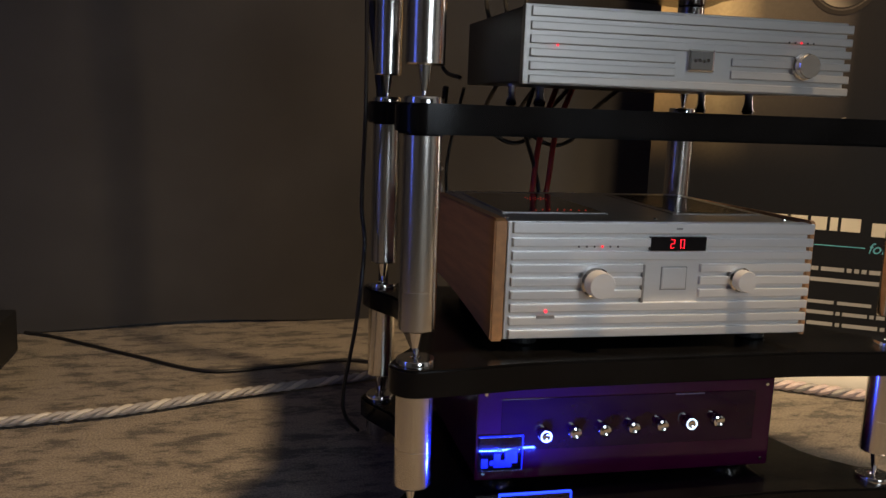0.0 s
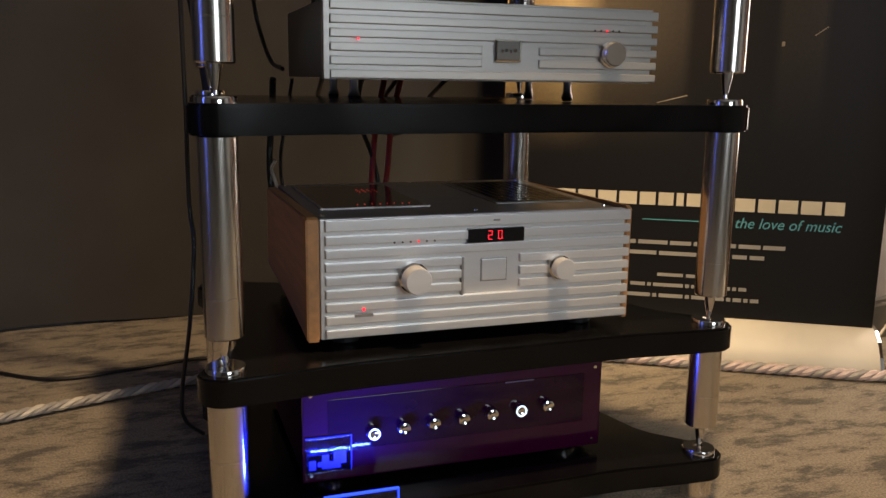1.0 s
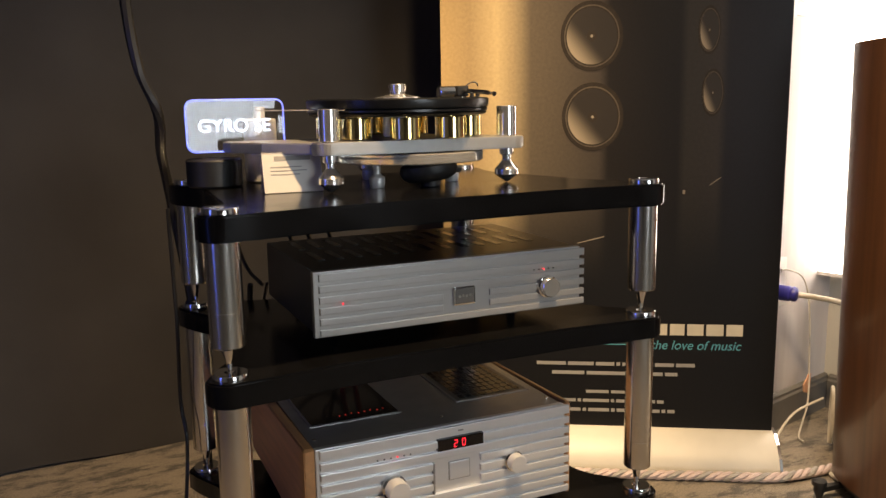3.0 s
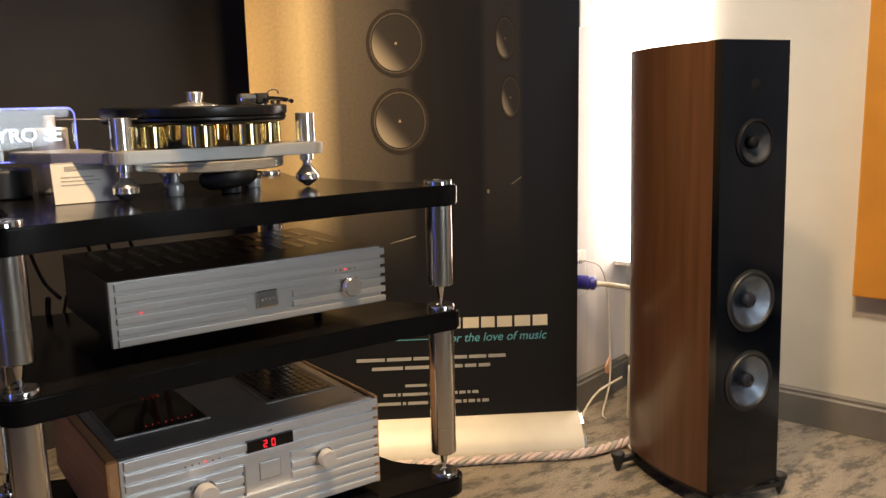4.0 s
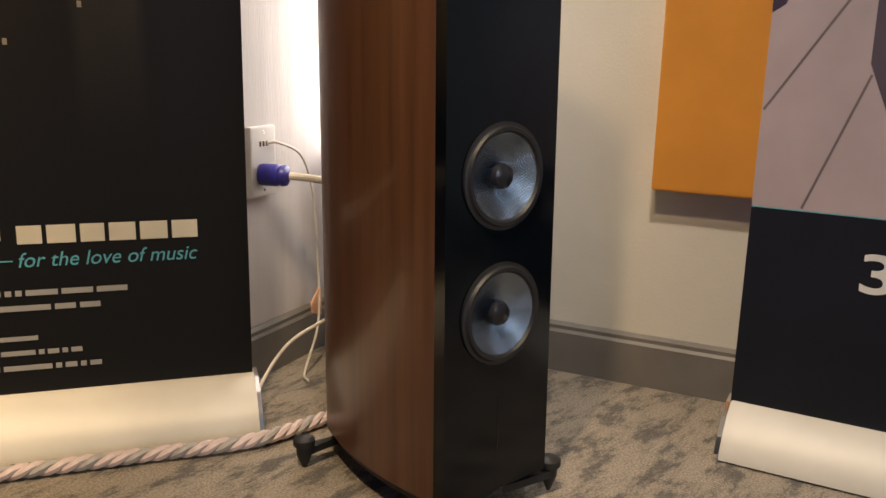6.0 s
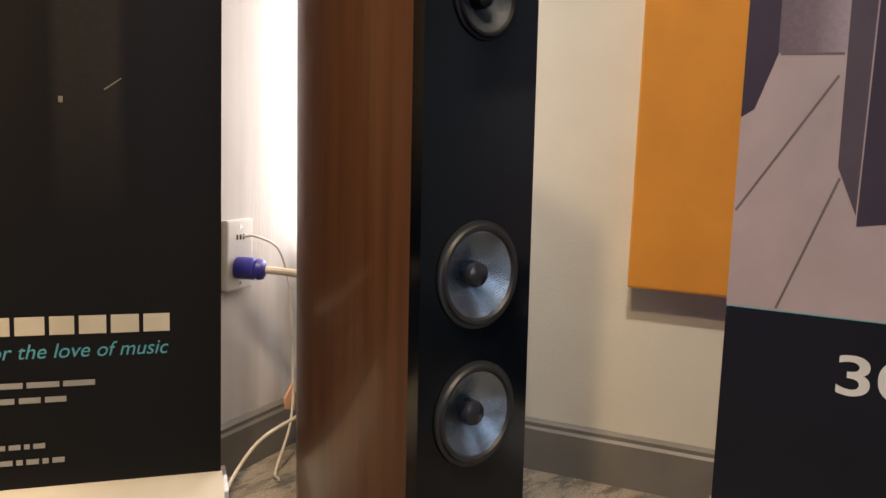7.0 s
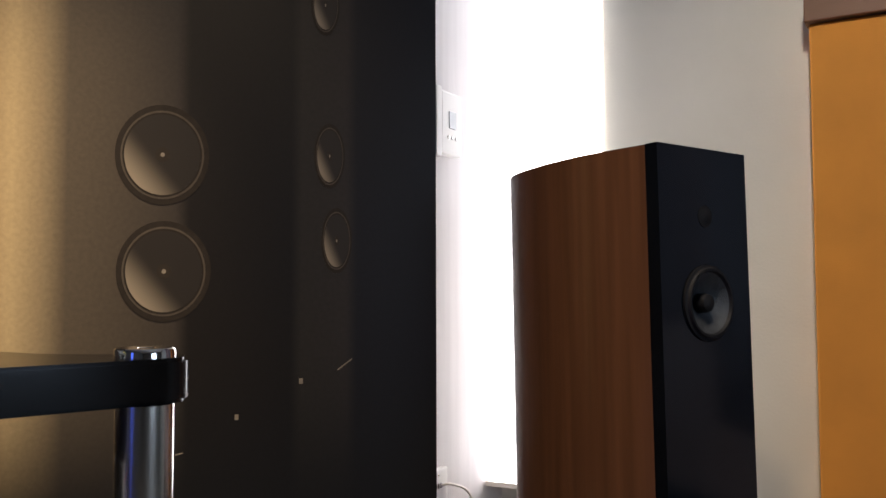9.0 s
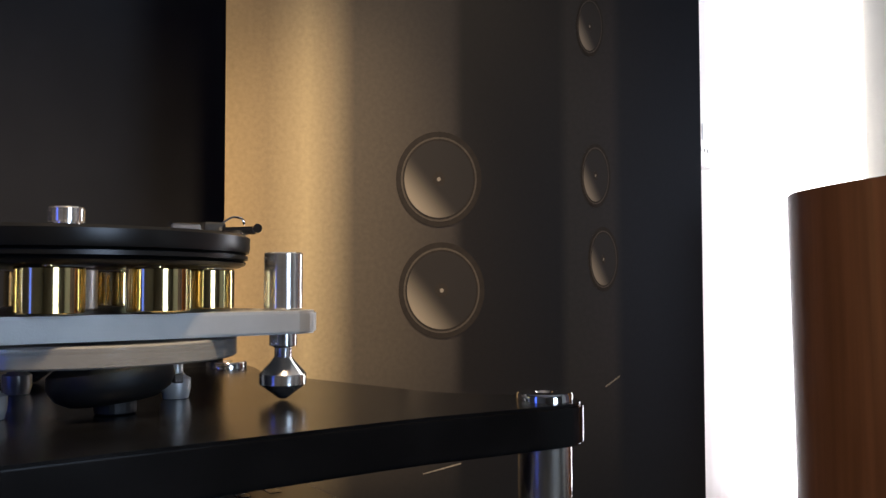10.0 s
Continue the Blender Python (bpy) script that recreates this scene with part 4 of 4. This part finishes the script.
def second_banner():
    """Faces -x; local x runs along -y of the room."""
    t = thing("rollup_banner_second", "tall roll-up banner printed with room and dark footer", "banner", at=(2.203, 0.622, 0), turn=-79)
    w = 0.85
    sheet = part("sheet", box(0.0, w, 0.0, 0.0012, 0.06, 0.431), B2_DARK, t, "dark printed footer")
    upper = part("picture", box(0.0, w, 0.0, 0.0012, 0.433, 2.12), B2_TOP, t, "printed mauve interior picture")
    part("picture_rule", box(0.0, w, -0.0008, 0.001, 0.4312, 0.4328), BANNER_BLUE, t)
    part("picture_floor", prism([(0.0, 0.433), (w, 0.433), (w, 0.835), (0.05, 0.843), (0.02, 0.755), (0.0, 0.745)], 0, 0.0003, m=pose(0, -0.0005, 0, 90)), B2_FLOOR, upper, "printed tiled floor")
    for x0, z0, x1, z1 in ((0.077, 0.436, 0.154, 0.651), (0.003, 0.591, 0.140, 0.808), (0.250, 0.436, 0.280, 0.590), (0.053, 0.842, 0.145, 0.841)):
        d = Vector((x1 - x0, z1 - z0))
        part("printed_joint", box(0, d.length, -0.0012, -0.0009, -0.002, 0.002, m=pose(x0, 0, z0, 0, -math.degrees(math.atan2(d.y, d.x)))), B2_LINE, upper)
    part("printed_cabinet", prism([(0.183, 0.578), (0.405, 0.612), (0.42, 2.0), (0.20, 2.0)], 0, 0.0003, m=pose(0, -0.0012, 0, 90)), B2_SPK, upper, "printed dark cabinet")
    part("printed_cabinet_side", prism([(0.150, 0.668), (0.181, 0.595), (0.196, 2.0), (0.138, 2.0)], 0, 0.0003, m=pose(0, -0.0012, 0, 90)), B2_SIDE, upper)
    part("printed_bar", box(0.275, 0.335, -0.002, -0.0016, 0.618, 0.621), DIM_PRINT, upper)
    part("printed_edge", prism([(0.0, 0.742), (0.018, 0.754), (0.049, 0.842), (0.040, 2.0), (0.0, 2.0)], 0, 0.0003, m=pose(0, -0.0012, 0, 90)), B2_SPK, upper)
    part("top_rail", box(-0.004, w + 0.004, -0.008, 0.010, 2.12, 2.15, 0.004), WHITE_BASE, t)
    part("pole", rod(0.009, 0.05, 2.13, 0.001, 16, pose(w / 2, 0.03, 0)), STEEL, t)
    banner_base(t, w + 0.012, pose(-0.006, 0.0, 0), 0.62)
    b = lettering("300 SE", 0.335, bold=0.012)
    bmesh.ops.scale(b, verts=b.verts, vec=(1, 1, 0.72))
    bmesh.ops.translate(b, verts=b.verts, vec=(0.176, -0.0004, 0.312))
    part("letters", b, BANNER_WHITE, sheet, "pale grey printed letters")


second_banner()


# ---- wall panel ----
def wall_panel():
    t = thing("acoustic_panel", "orange cloth acoustic panel with brown wood cap", "wall panel", base=CORNER)
    part("cloth", box(2.352, 2.398, -0.30, 0.897, 0.417, 1.432, 0.005), ORANGE, t, "orange cloth")
    part("cap", box(2.340, 2.399, -0.31, 0.905, 1.434, 1.495, 0.003), BROWN_WOOD, t, "brown wooden cap")


wall_panel()


# ---- loudspeaker ----
def driver(t, x, z, r, cone, name, rim=RUBBER, tip=DUST):
    """A round driver on the front, looking to -y: rubber surround, dished cone and a bullet in the middle."""
    m = pose(x, 0, z, 90)
    d = part(name, lathe([(r * 0.80, 0.004), (r * 0.84, 0.008), (r * 0.90, 0.008), (r * 0.93, 0.004), (r * 0.96, 0.003), (r, 0.003), (r, 0.0), (r * 0.9, 0.0005)], 48, m=m), rim, t, "black rubber surround", True)
    part("cone", lathe([(r * 0.80, 0.004), (r * 0.60, -0.005), (r * 0.36, -0.013), (r * 0.22, -0.017), (0, -0.018)], 64, m=m), cone, d, "", True)
    part("bullet", lathe([(r * 0.25, -0.016), (r * 0.25, -0.004), (r * 0.22, 0.002), (r * 0.12, 0.005), (0, 0.006)], 32, m=m), tip, d, "dark centre bullet", True)
    return d


def speaker_outline(width, depth):
    """Flat front, sides that bow out and taper to a narrow back."""
    left = []
    for k in range(17):
        u = math.sin(math.pi / 2 * k / 16) ** 1.15
        half = width / 2 + 0.105 * u * (0.62 - u) if u < 0.8 else width / 2 - 0.0151 - 0.32 * (u - 0.8) ** 1.0 * (0.25 + (u - 0.8) * 2.2)
        left.append((-half, depth * u))
    right = [(-x, y) for x, y in left]
    return [(-width / 2, 0.0)] + left[1:] + right[:0:-1] + [(width / 2, 0.0)]


def loudspeaker():
    t = thing("floor_loudspeaker", "tall cherry floor loudspeaker with black front on spikes", "loudspeaker", at=(1.722, 0.772, 0), turn=-9.5, lean=-1.2)
    w, z0, z1 = 0.203, 0.052, 1.100
    outline = [(x, y + 0.022) for x, y in speaker_outline(w, 0.36)]
    part("cabinet", prism(outline, z0, z1, 0.002), CHERRY, t, "cherry veneer cabinet", True)
    # front board with round recesses
    bm = bmesh.new()
    holes = [(0.0, 0.511, 0.074), (0.0, 0.319, 0.074), (0.0, 0.874, 0.056)]
    zs = [z0] + sorted({z + s * r for _, z, r in holes for s in (-1, 1)}) + [z1]
    x0, x1 = -w / 2, w / 2
    for lo, hi in zip(zs, zs[1:]):
        hole = next((h for h in holes if abs(lo - (h[1] - h[2])) < 1e-6), None)
        if not hole:
            box(x0, x1, 0.0, 0.0215, lo, hi, bm=bm)
            continue
        _, zc, r = hole
        n = 40
        ring = [(r * math.cos(2 * math.pi * (k + 0.5) / n), zc + r * math.sin(2 * math.pi * (k + 0.5) / n)) for k in range(n)]
        front = [bm.verts.new((x, 0.0, z)) for x, z in ring]
        back = [bm.verts.new((x, 0.0205, z)) for x, z in ring]
        edge = []
        for x, z in ring:
            s = max(abs(x) / (w / 2), abs(z - zc) / r)
            edge.append(bm.verts.new((x / s, 0.0, zc + (z - zc) / s)))
        for cx, cz in ((-1, -1), (1, -1), (1, 1), (-1, 1)):
            at = Vector((cx * w / 2, 0, zc + cz * r))
            min(edge, key=lambda v: (v.co - at).length).co = at
        for k in range(n):
            j = (k + 1) % n
            bm.faces.new((edge[k], edge[j], front[j], front[k]))
            bm.faces.new((front[k], front[j], back[j], back[k]))
        for sx in (x0, x1):
            side = [bm.verts.new(p) for p in ((sx, 0, lo), (sx, 0.0215, lo), (sx, 0.0215, hi), (sx, 0, hi))]
            bm.faces.new(side)
        bm.faces.new(back)
    bmesh.ops.remove_doubles(bm, verts=bm.verts, dist=1e-5)
    bmesh.ops.recalc_face_normals(bm, faces=bm.faces)
    baffle = part("baffle", bm, BAFFLE, t, "glossy black front board")
    driver(t, 0.0, 0.511, 0.0735, CONE, "woofer")
    driver(t, 0.0, 0.319, 0.0735, CONE, "woofer")
    driver(t, 0.0, 0.874, 0.0555, MID_CONE, "midrange", DARK_CONE, DARK_CONE)
    part("tweeter", lathe([(0, 0.003), (0.009, 0.002), (0.013, 0.0004), (0.016, 0.0008), (0.016, 0.0001)], 32, m=pose(0, 0, 1.0, 90)), DARK_CONE, t, "black dome tweeter", True)
    part("seam", box(-0.0004, 0.0004, -0.0006, 0.0, z0 + 0.06, 0.20), RUBBER, baffle)
    part("plinth", prism([(x * 0.93, 0.02 + (y - 0.02) * 0.96) for x, y in outline], z0 - 0.012, z0 - 0.0005), RUBBER, t, "black plinth plate")
    for x, y in ((-0.150, 0.02), (0.125, 0.012), (-0.135, 0.315), (0.125, 0.315)):
        leg = part("outrigger", prism([(-0.10 if x > 0 else 0.10, 0), (0, -0.012), (0, 0.012)], 0.030, 0.042, m=pose(x, y, 0)), RUBBER, t, "black outrigger arm")
        part("spike", lathe([(0, 0.002), (0.003, 0.004), (0.013, 0.03), (0.013, 0.044), (0.018, 0.046), (0.018, 0.056), (0.012, 0.060), (0, 0.060)], 20, m=pose(x, y, 0)), RUBBER, leg, "black spike foot", True)


loudspeaker()


# ---- wall fittings and cables ----
def socket_plate():
    t = thing("wall_socket", "white double wall socket with screws on wall", "socket", base=CORNER @ pose(0.103, 0, -0.026))
    part("plate", box(1.925, 2.005, 1.604, 1.6195, 0.405, 0.545, 0.004), PLASTIC, t)
    for z in (0.418, 0.532):
        part("screw", rod(0.003, 0, 0.001, 0.0003, 12, pose(1.965, 1.604, z, 90)), STEEL, t)
    for k in range(3):
        part("slot", box(1.953 + 0.010 * k, 1.957 + 0.010 * k, 1.6028, 1.6045, 0.505, 0.515), INK, t)


socket_plate()


def mains_plug():
    t = thing("mains_plug", "blue plug with thick white mains cable", "plug", base=CORNER @ pose(0.09, 0, -0.034))
    m = pose(1.968, 1.6035, 0.458, 90, 0, 14)
    part("shell", lathe([(0, 0), (0.021, 0), (0.022, 0.004), (0.022, 0.036), (0.019, 0.040), (0.022, 0.046), (0.020, 0.054), (0.011, 0.058), (0, 0.058)], 32, m=m), BLUE_PLUG, t, "translucent blue shell", True)
    line = smooth_line([(1.982, 1.546, 0.458), (2.01, 1.50, 0.452), (2.05, 1.45, 0.435), (2.075, 1.42, 0.38), (2.07, 1.38, 0.20), (2.02, 1.33, 0.07)], 12)
    part("cable", tube(line[:24], 0.008, 10), WIRE_WHITE, t, "white cable sleeve", True)
    part("braided_cable", tube(line[23:], 0.0095, 10), WIRE_GREY, t, "grey braided cable", True)


mains_plug()


def tagged_wire():
    t = thing("thin_white_wire", "thin white wire with a peach paper tag", "wire", base=CORNER)
    line = smooth_line([(2.075, 1.602, 0.484), (2.10, 1.592, 0.484), (2.165, 1.585, 0.455), (2.195, 1.58, 0.39), (2.204, 1.575, 0.30), (2.203, 1.57, 0.20), (2.19, 1.56, 0.12), (2.155, 1.545, 0.07), (2.09, 1.53, 0.008), (2.06, 1.50, 0.006)], 10)
    part("wire", tube(line, 0.0028, 8), WIRE_WHITE, t, "", True)
    part("tag", prism([(-0.018, 0.0), (0.016, -0.012), (0.016, 0.05), (0.008, 0.052), (-0.022, 0.022)], 0, 0.004, m=pose(2.19, 1.568, 0.11, 90)), PEACH, t, "peach paper tag")


tagged_wire()


def coil():
    t = thing("cable_coil", "loose coil of white cable against skirting", "cable", base=CORNER @ pose(-0.06, -0.07, 0))
    for k in range(3):
        pts = []
        for s in range(13):
            a = radians(-70 + 300 * s / 12)
            pts.append((2.13 + 0.01 * k + 0.035 * math.cos(a) * (1 + 0.12 * k), 1.50 - 0.012 * k + 0.02 * math.cos(a), 0.098 + 0.085 * math.sin(a) * (1 + 0.03 * k)))
        part("loop", tube(smooth_line(pts, 6), 0.0052, 8), WIRE_WHITE, t, "", True)
    part("tail", tube(smooth_line([(2.12, 1.47, 0.02), (2.05, 1.43, 0.008), (1.98, 1.42, 0.007), (1.95, 1.38, 0.007)], 8), 0.005, 8), WIRE_WHITE, t, "", True)
    part("link_wire", tube(smooth_line([(1.90, 1.54, 0.02), (1.97, 1.57, 0.055), (2.05, 1.565, 0.11), (2.12, 1.52, 0.15)], 8), 0.0035, 8), WIRE_WHITE, t, "", True)


coil()


def thermostat():
    t = thing("thermostat", "white wall thermostat with grey display", "thermostat", base=CORNER @ pose(0.075, 0, -0.09))
    part("back_plate", box(1.962, 1.985, 1.588, 1.6195, 1.27, 1.42, 0.003), PLASTIC, t)
    part("body", box(1.986, 2.075, 1.590, 1.6195, 1.278, 1.415, 0.005), PLASTIC, t)
    part("display", box(2.018, 2.048, 1.5885, 1.592, 1.335, 1.372, 0.001), mat("lcd_grey", (0.45, 0.48, 0.5), 0.25), t, "grey display")
    for k in range(3):
        part("button", rod(0.0045, 0, 0.0025, 0.0006, 14, pose(2.015 + 0.017 * k, 1.590, 1.315, 90)), ALU, t, "small round button")


thermostat()


def twisted(name, label, points, r, materials, pitch=14):
    t = thing(name, label, "cable")
    line = smooth_line(points, 26)
    n = len(materials)
    for k, m in enumerate(materials):
        part("strand", tube(strand(line, r * 0.62, pitch, 2 * math.pi * k / n), r * 0.6, 7), m, t, "", True)


twisted("speaker_cable", "thick twisted pinkish grey speaker cable on carpet", [(0.62, 1.50, 0.014), (0.85, 1.56, 0.014), (1.07, 1.53, 0.014), (1.27, 1.420, 0.014), (1.46, 1.312, 0.014), (1.63, 1.215, 0.016), (1.83, 1.19, 0.016), (1.90, 1.13, 0.03)], 0.011, (WIRE_PINK, WIRE_GREY, WIRE_PINK))
twisted("speaker_cable", "thick twisted pale grey speaker cable on carpet", [(-1.2, 1.25, 0.014), (-0.75, 1.37, 0.014), (-0.443, 1.438, 0.014), (-0.25, 1.475, 0.014), (-0.05, 1.545, 0.014), (0.20, 1.62, 0.014), (0.40, 1.66, 0.014), (0.62, 1.50, 0.014)], 0.0085, (WIRE_GREY, WIRE_WHITE, WIRE_GREY))


def cable(name, label, points, r, m, group=""):
    return solid(name, tube(smooth_line(points, 12), r, 8), m, label, "cable", group=group, smooth=True)


cable("floor_wire", "thin black wire lying across the carpet", [(-0.56, 2.09, 0.005), (-0.47, 2.035, 0.005), (-0.28, 1.873, 0.005), (-0.105, 1.735, 0.005), (0.043, 1.745, 0.005), (0.20, 1.784, 0.005), (0.27, 1.76, 0.006), (0.31, 1.68, 0.006)], 0.004, WIRE_BLACK)
cable("hanging_cable", "thick black cable hanging down beside the rack", [(0.11, 1.28, 1.95), (0.14, 1.29, 1.5), (0.143, 1.30, 1.20), (0.157, 1.30, 1.05), (0.185, 1.30, 0.965), (0.190, 1.335, 0.89), (0.205, 1.365, 0.80), (0.235, 1.37, 0.55), (0.24, 1.37, 0.22), (0.25, 1.44, 0.012)], 0.0095, WIRE_BLACK)
cable("hanging_cable", "thin black cable down a rear rack post", [(0.185, 1.255, 0.80), (0.186, 1.25, 0.60), (0.186, 1.28, 0.44), (0.190, 1.26, 0.37), (0.178, 1.25, 0.242), (0.160, 1.27, 0.11), (0.165, 1.28, 0.06), (0.195, 1.34, 0.008)], 0.0035, WIRE_BLACK)
for k, pts in enumerate(([(0.40, 1.20, 0.66), (0.413, 1.35, 0.60), (0.43, 1.35, 0.565), (0.465, 1.35, 0.546), (0.50, 1.35, 0.555), (0.52, 1.345, 0.59), (0.53, 1.20, 0.66)],
                         [(0.47, 1.20, 0.66), (0.478, 1.35, 0.60), (0.50, 1.35, 0.565), (0.55, 1.35, 0.543), (0.59, 1.35, 0.56), (0.61, 1.345, 0.60), (0.62, 1.20, 0.66)],
                         [(0.46, 1.20, 0.66), (0.475, 1.30, 0.58), (0.51, 1.335, 0.50), (0.53, 1.325, 0.40), (0.53, 1.28, 0.35)])):
    cable("interconnect_cable", "black interconnect cable looping behind the components", pts, 0.004, WIRE_BLACK, "interconnect cables")
for k, dx in enumerate((0.0, 0.028)):
    cable("red_cable", "red interconnect cable behind the amplifier", [(0.50 + dx, 1.20, 0.66), (0.512 + dx, 1.315, 0.57), (0.508 + dx, 1.335, 0.47), (0.50 + dx * 0.6, 1.32, 0.39), (0.50 + dx * 0.6, 1.278, 0.36)], 0.005, WIRE_RED, "red cables")
for x in (0.40, 0.435, 0.475):
    cable("interconnect_cable", "black interconnect cable looping behind the components", [(x + 0.01, 1.352, 0.845), (x + 0.008, 1.35, 0.80), (x, 1.29, 0.755), (x - 0.004, 1.19, 0.70)], 0.004, WIRE_BLACK, "interconnect cables")


cable("hanging_cable", "thin black cable behind the slim component", [(0.297, 1.33, 0.835), (0.302, 1.33, 0.79), (0.312, 1.335, 0.73), (0.328, 1.31, 0.67), (0.335, 1.22, 0.655)], 0.0035, WIRE_BLACK)
cable("hanging_cable", "black cable hanging behind the amplifier", [(0.33, 1.30, 0.64), (0.331, 1.335, 0.57), (0.326, 1.34, 0.50), (0.33, 1.33, 0.43), (0.35, 1.30, 0.37)], 0.0055, WIRE_BLACK)
cable("hanging_cable", "thin white cable hanging behind the amplifier", [(0.335, 1.33, 0.50), (0.328, 1.335, 0.485), (0.335, 1.33, 0.46), (0.338, 1.325, 0.43), (0.345, 1.30, 0.37)], 0.003, WIRE_WHITE)
cable("hanging_cable", "thin black cable behind the amplifier", [(0.362, 1.30, 0.64), (0.356, 1.34, 0.57), (0.345, 1.34, 0.50), (0.35, 1.335, 0.44), (0.37, 1.30, 0.37)], 0.003, WIRE_BLACK)


def floor_microphone():
    t = thing("floor_gadget", "small white round base with chrome spoon-like arm", "gadget", at=(1.637, 0.362, 0))
    part("base", lathe([(0, 0.0), (0.036, 0.0), (0.042, 0.006), (0.043, 0.022), (0.038, 0.030), (0, 0.032)], 40), PLASTIC, t, "white round base", True)
    part("stem", tube(smooth_line([(0.018, -0.004, 0.03), (0.017, -0.004, 0.05), (0.010, -0.002, 0.062)], 6), 0.005, 12), CHROME, t, "chrome stem", True)
    part("head", lathe([(0, -0.004), (0.006, 0.0), (0.0135, 0.022), (0.0135, 0.036), (0.009, 0.046), (0, 0.049)], 24, m=pose(0.010, -0.002, 0.058, 8, -28)), CHROME, t, "chrome spoon-shaped head", True)


floor_microphone()


def left_plinth():
    t = thing("speaker_plinth", "black plinth block standing by the black wall", "plinth")
    part("block", box(-0.95, -0.535, 1.52, 1.93, 0.006, 0.105, 0.006), RUBBER, t)
    for x, y in ((-0.56, 1.55), (-0.56, 1.90)):
        part("foot", rod(0.012, 0.0, 0.008, 0.001, 16, pose(x, y, 0)), CHROME, t)


left_plinth()
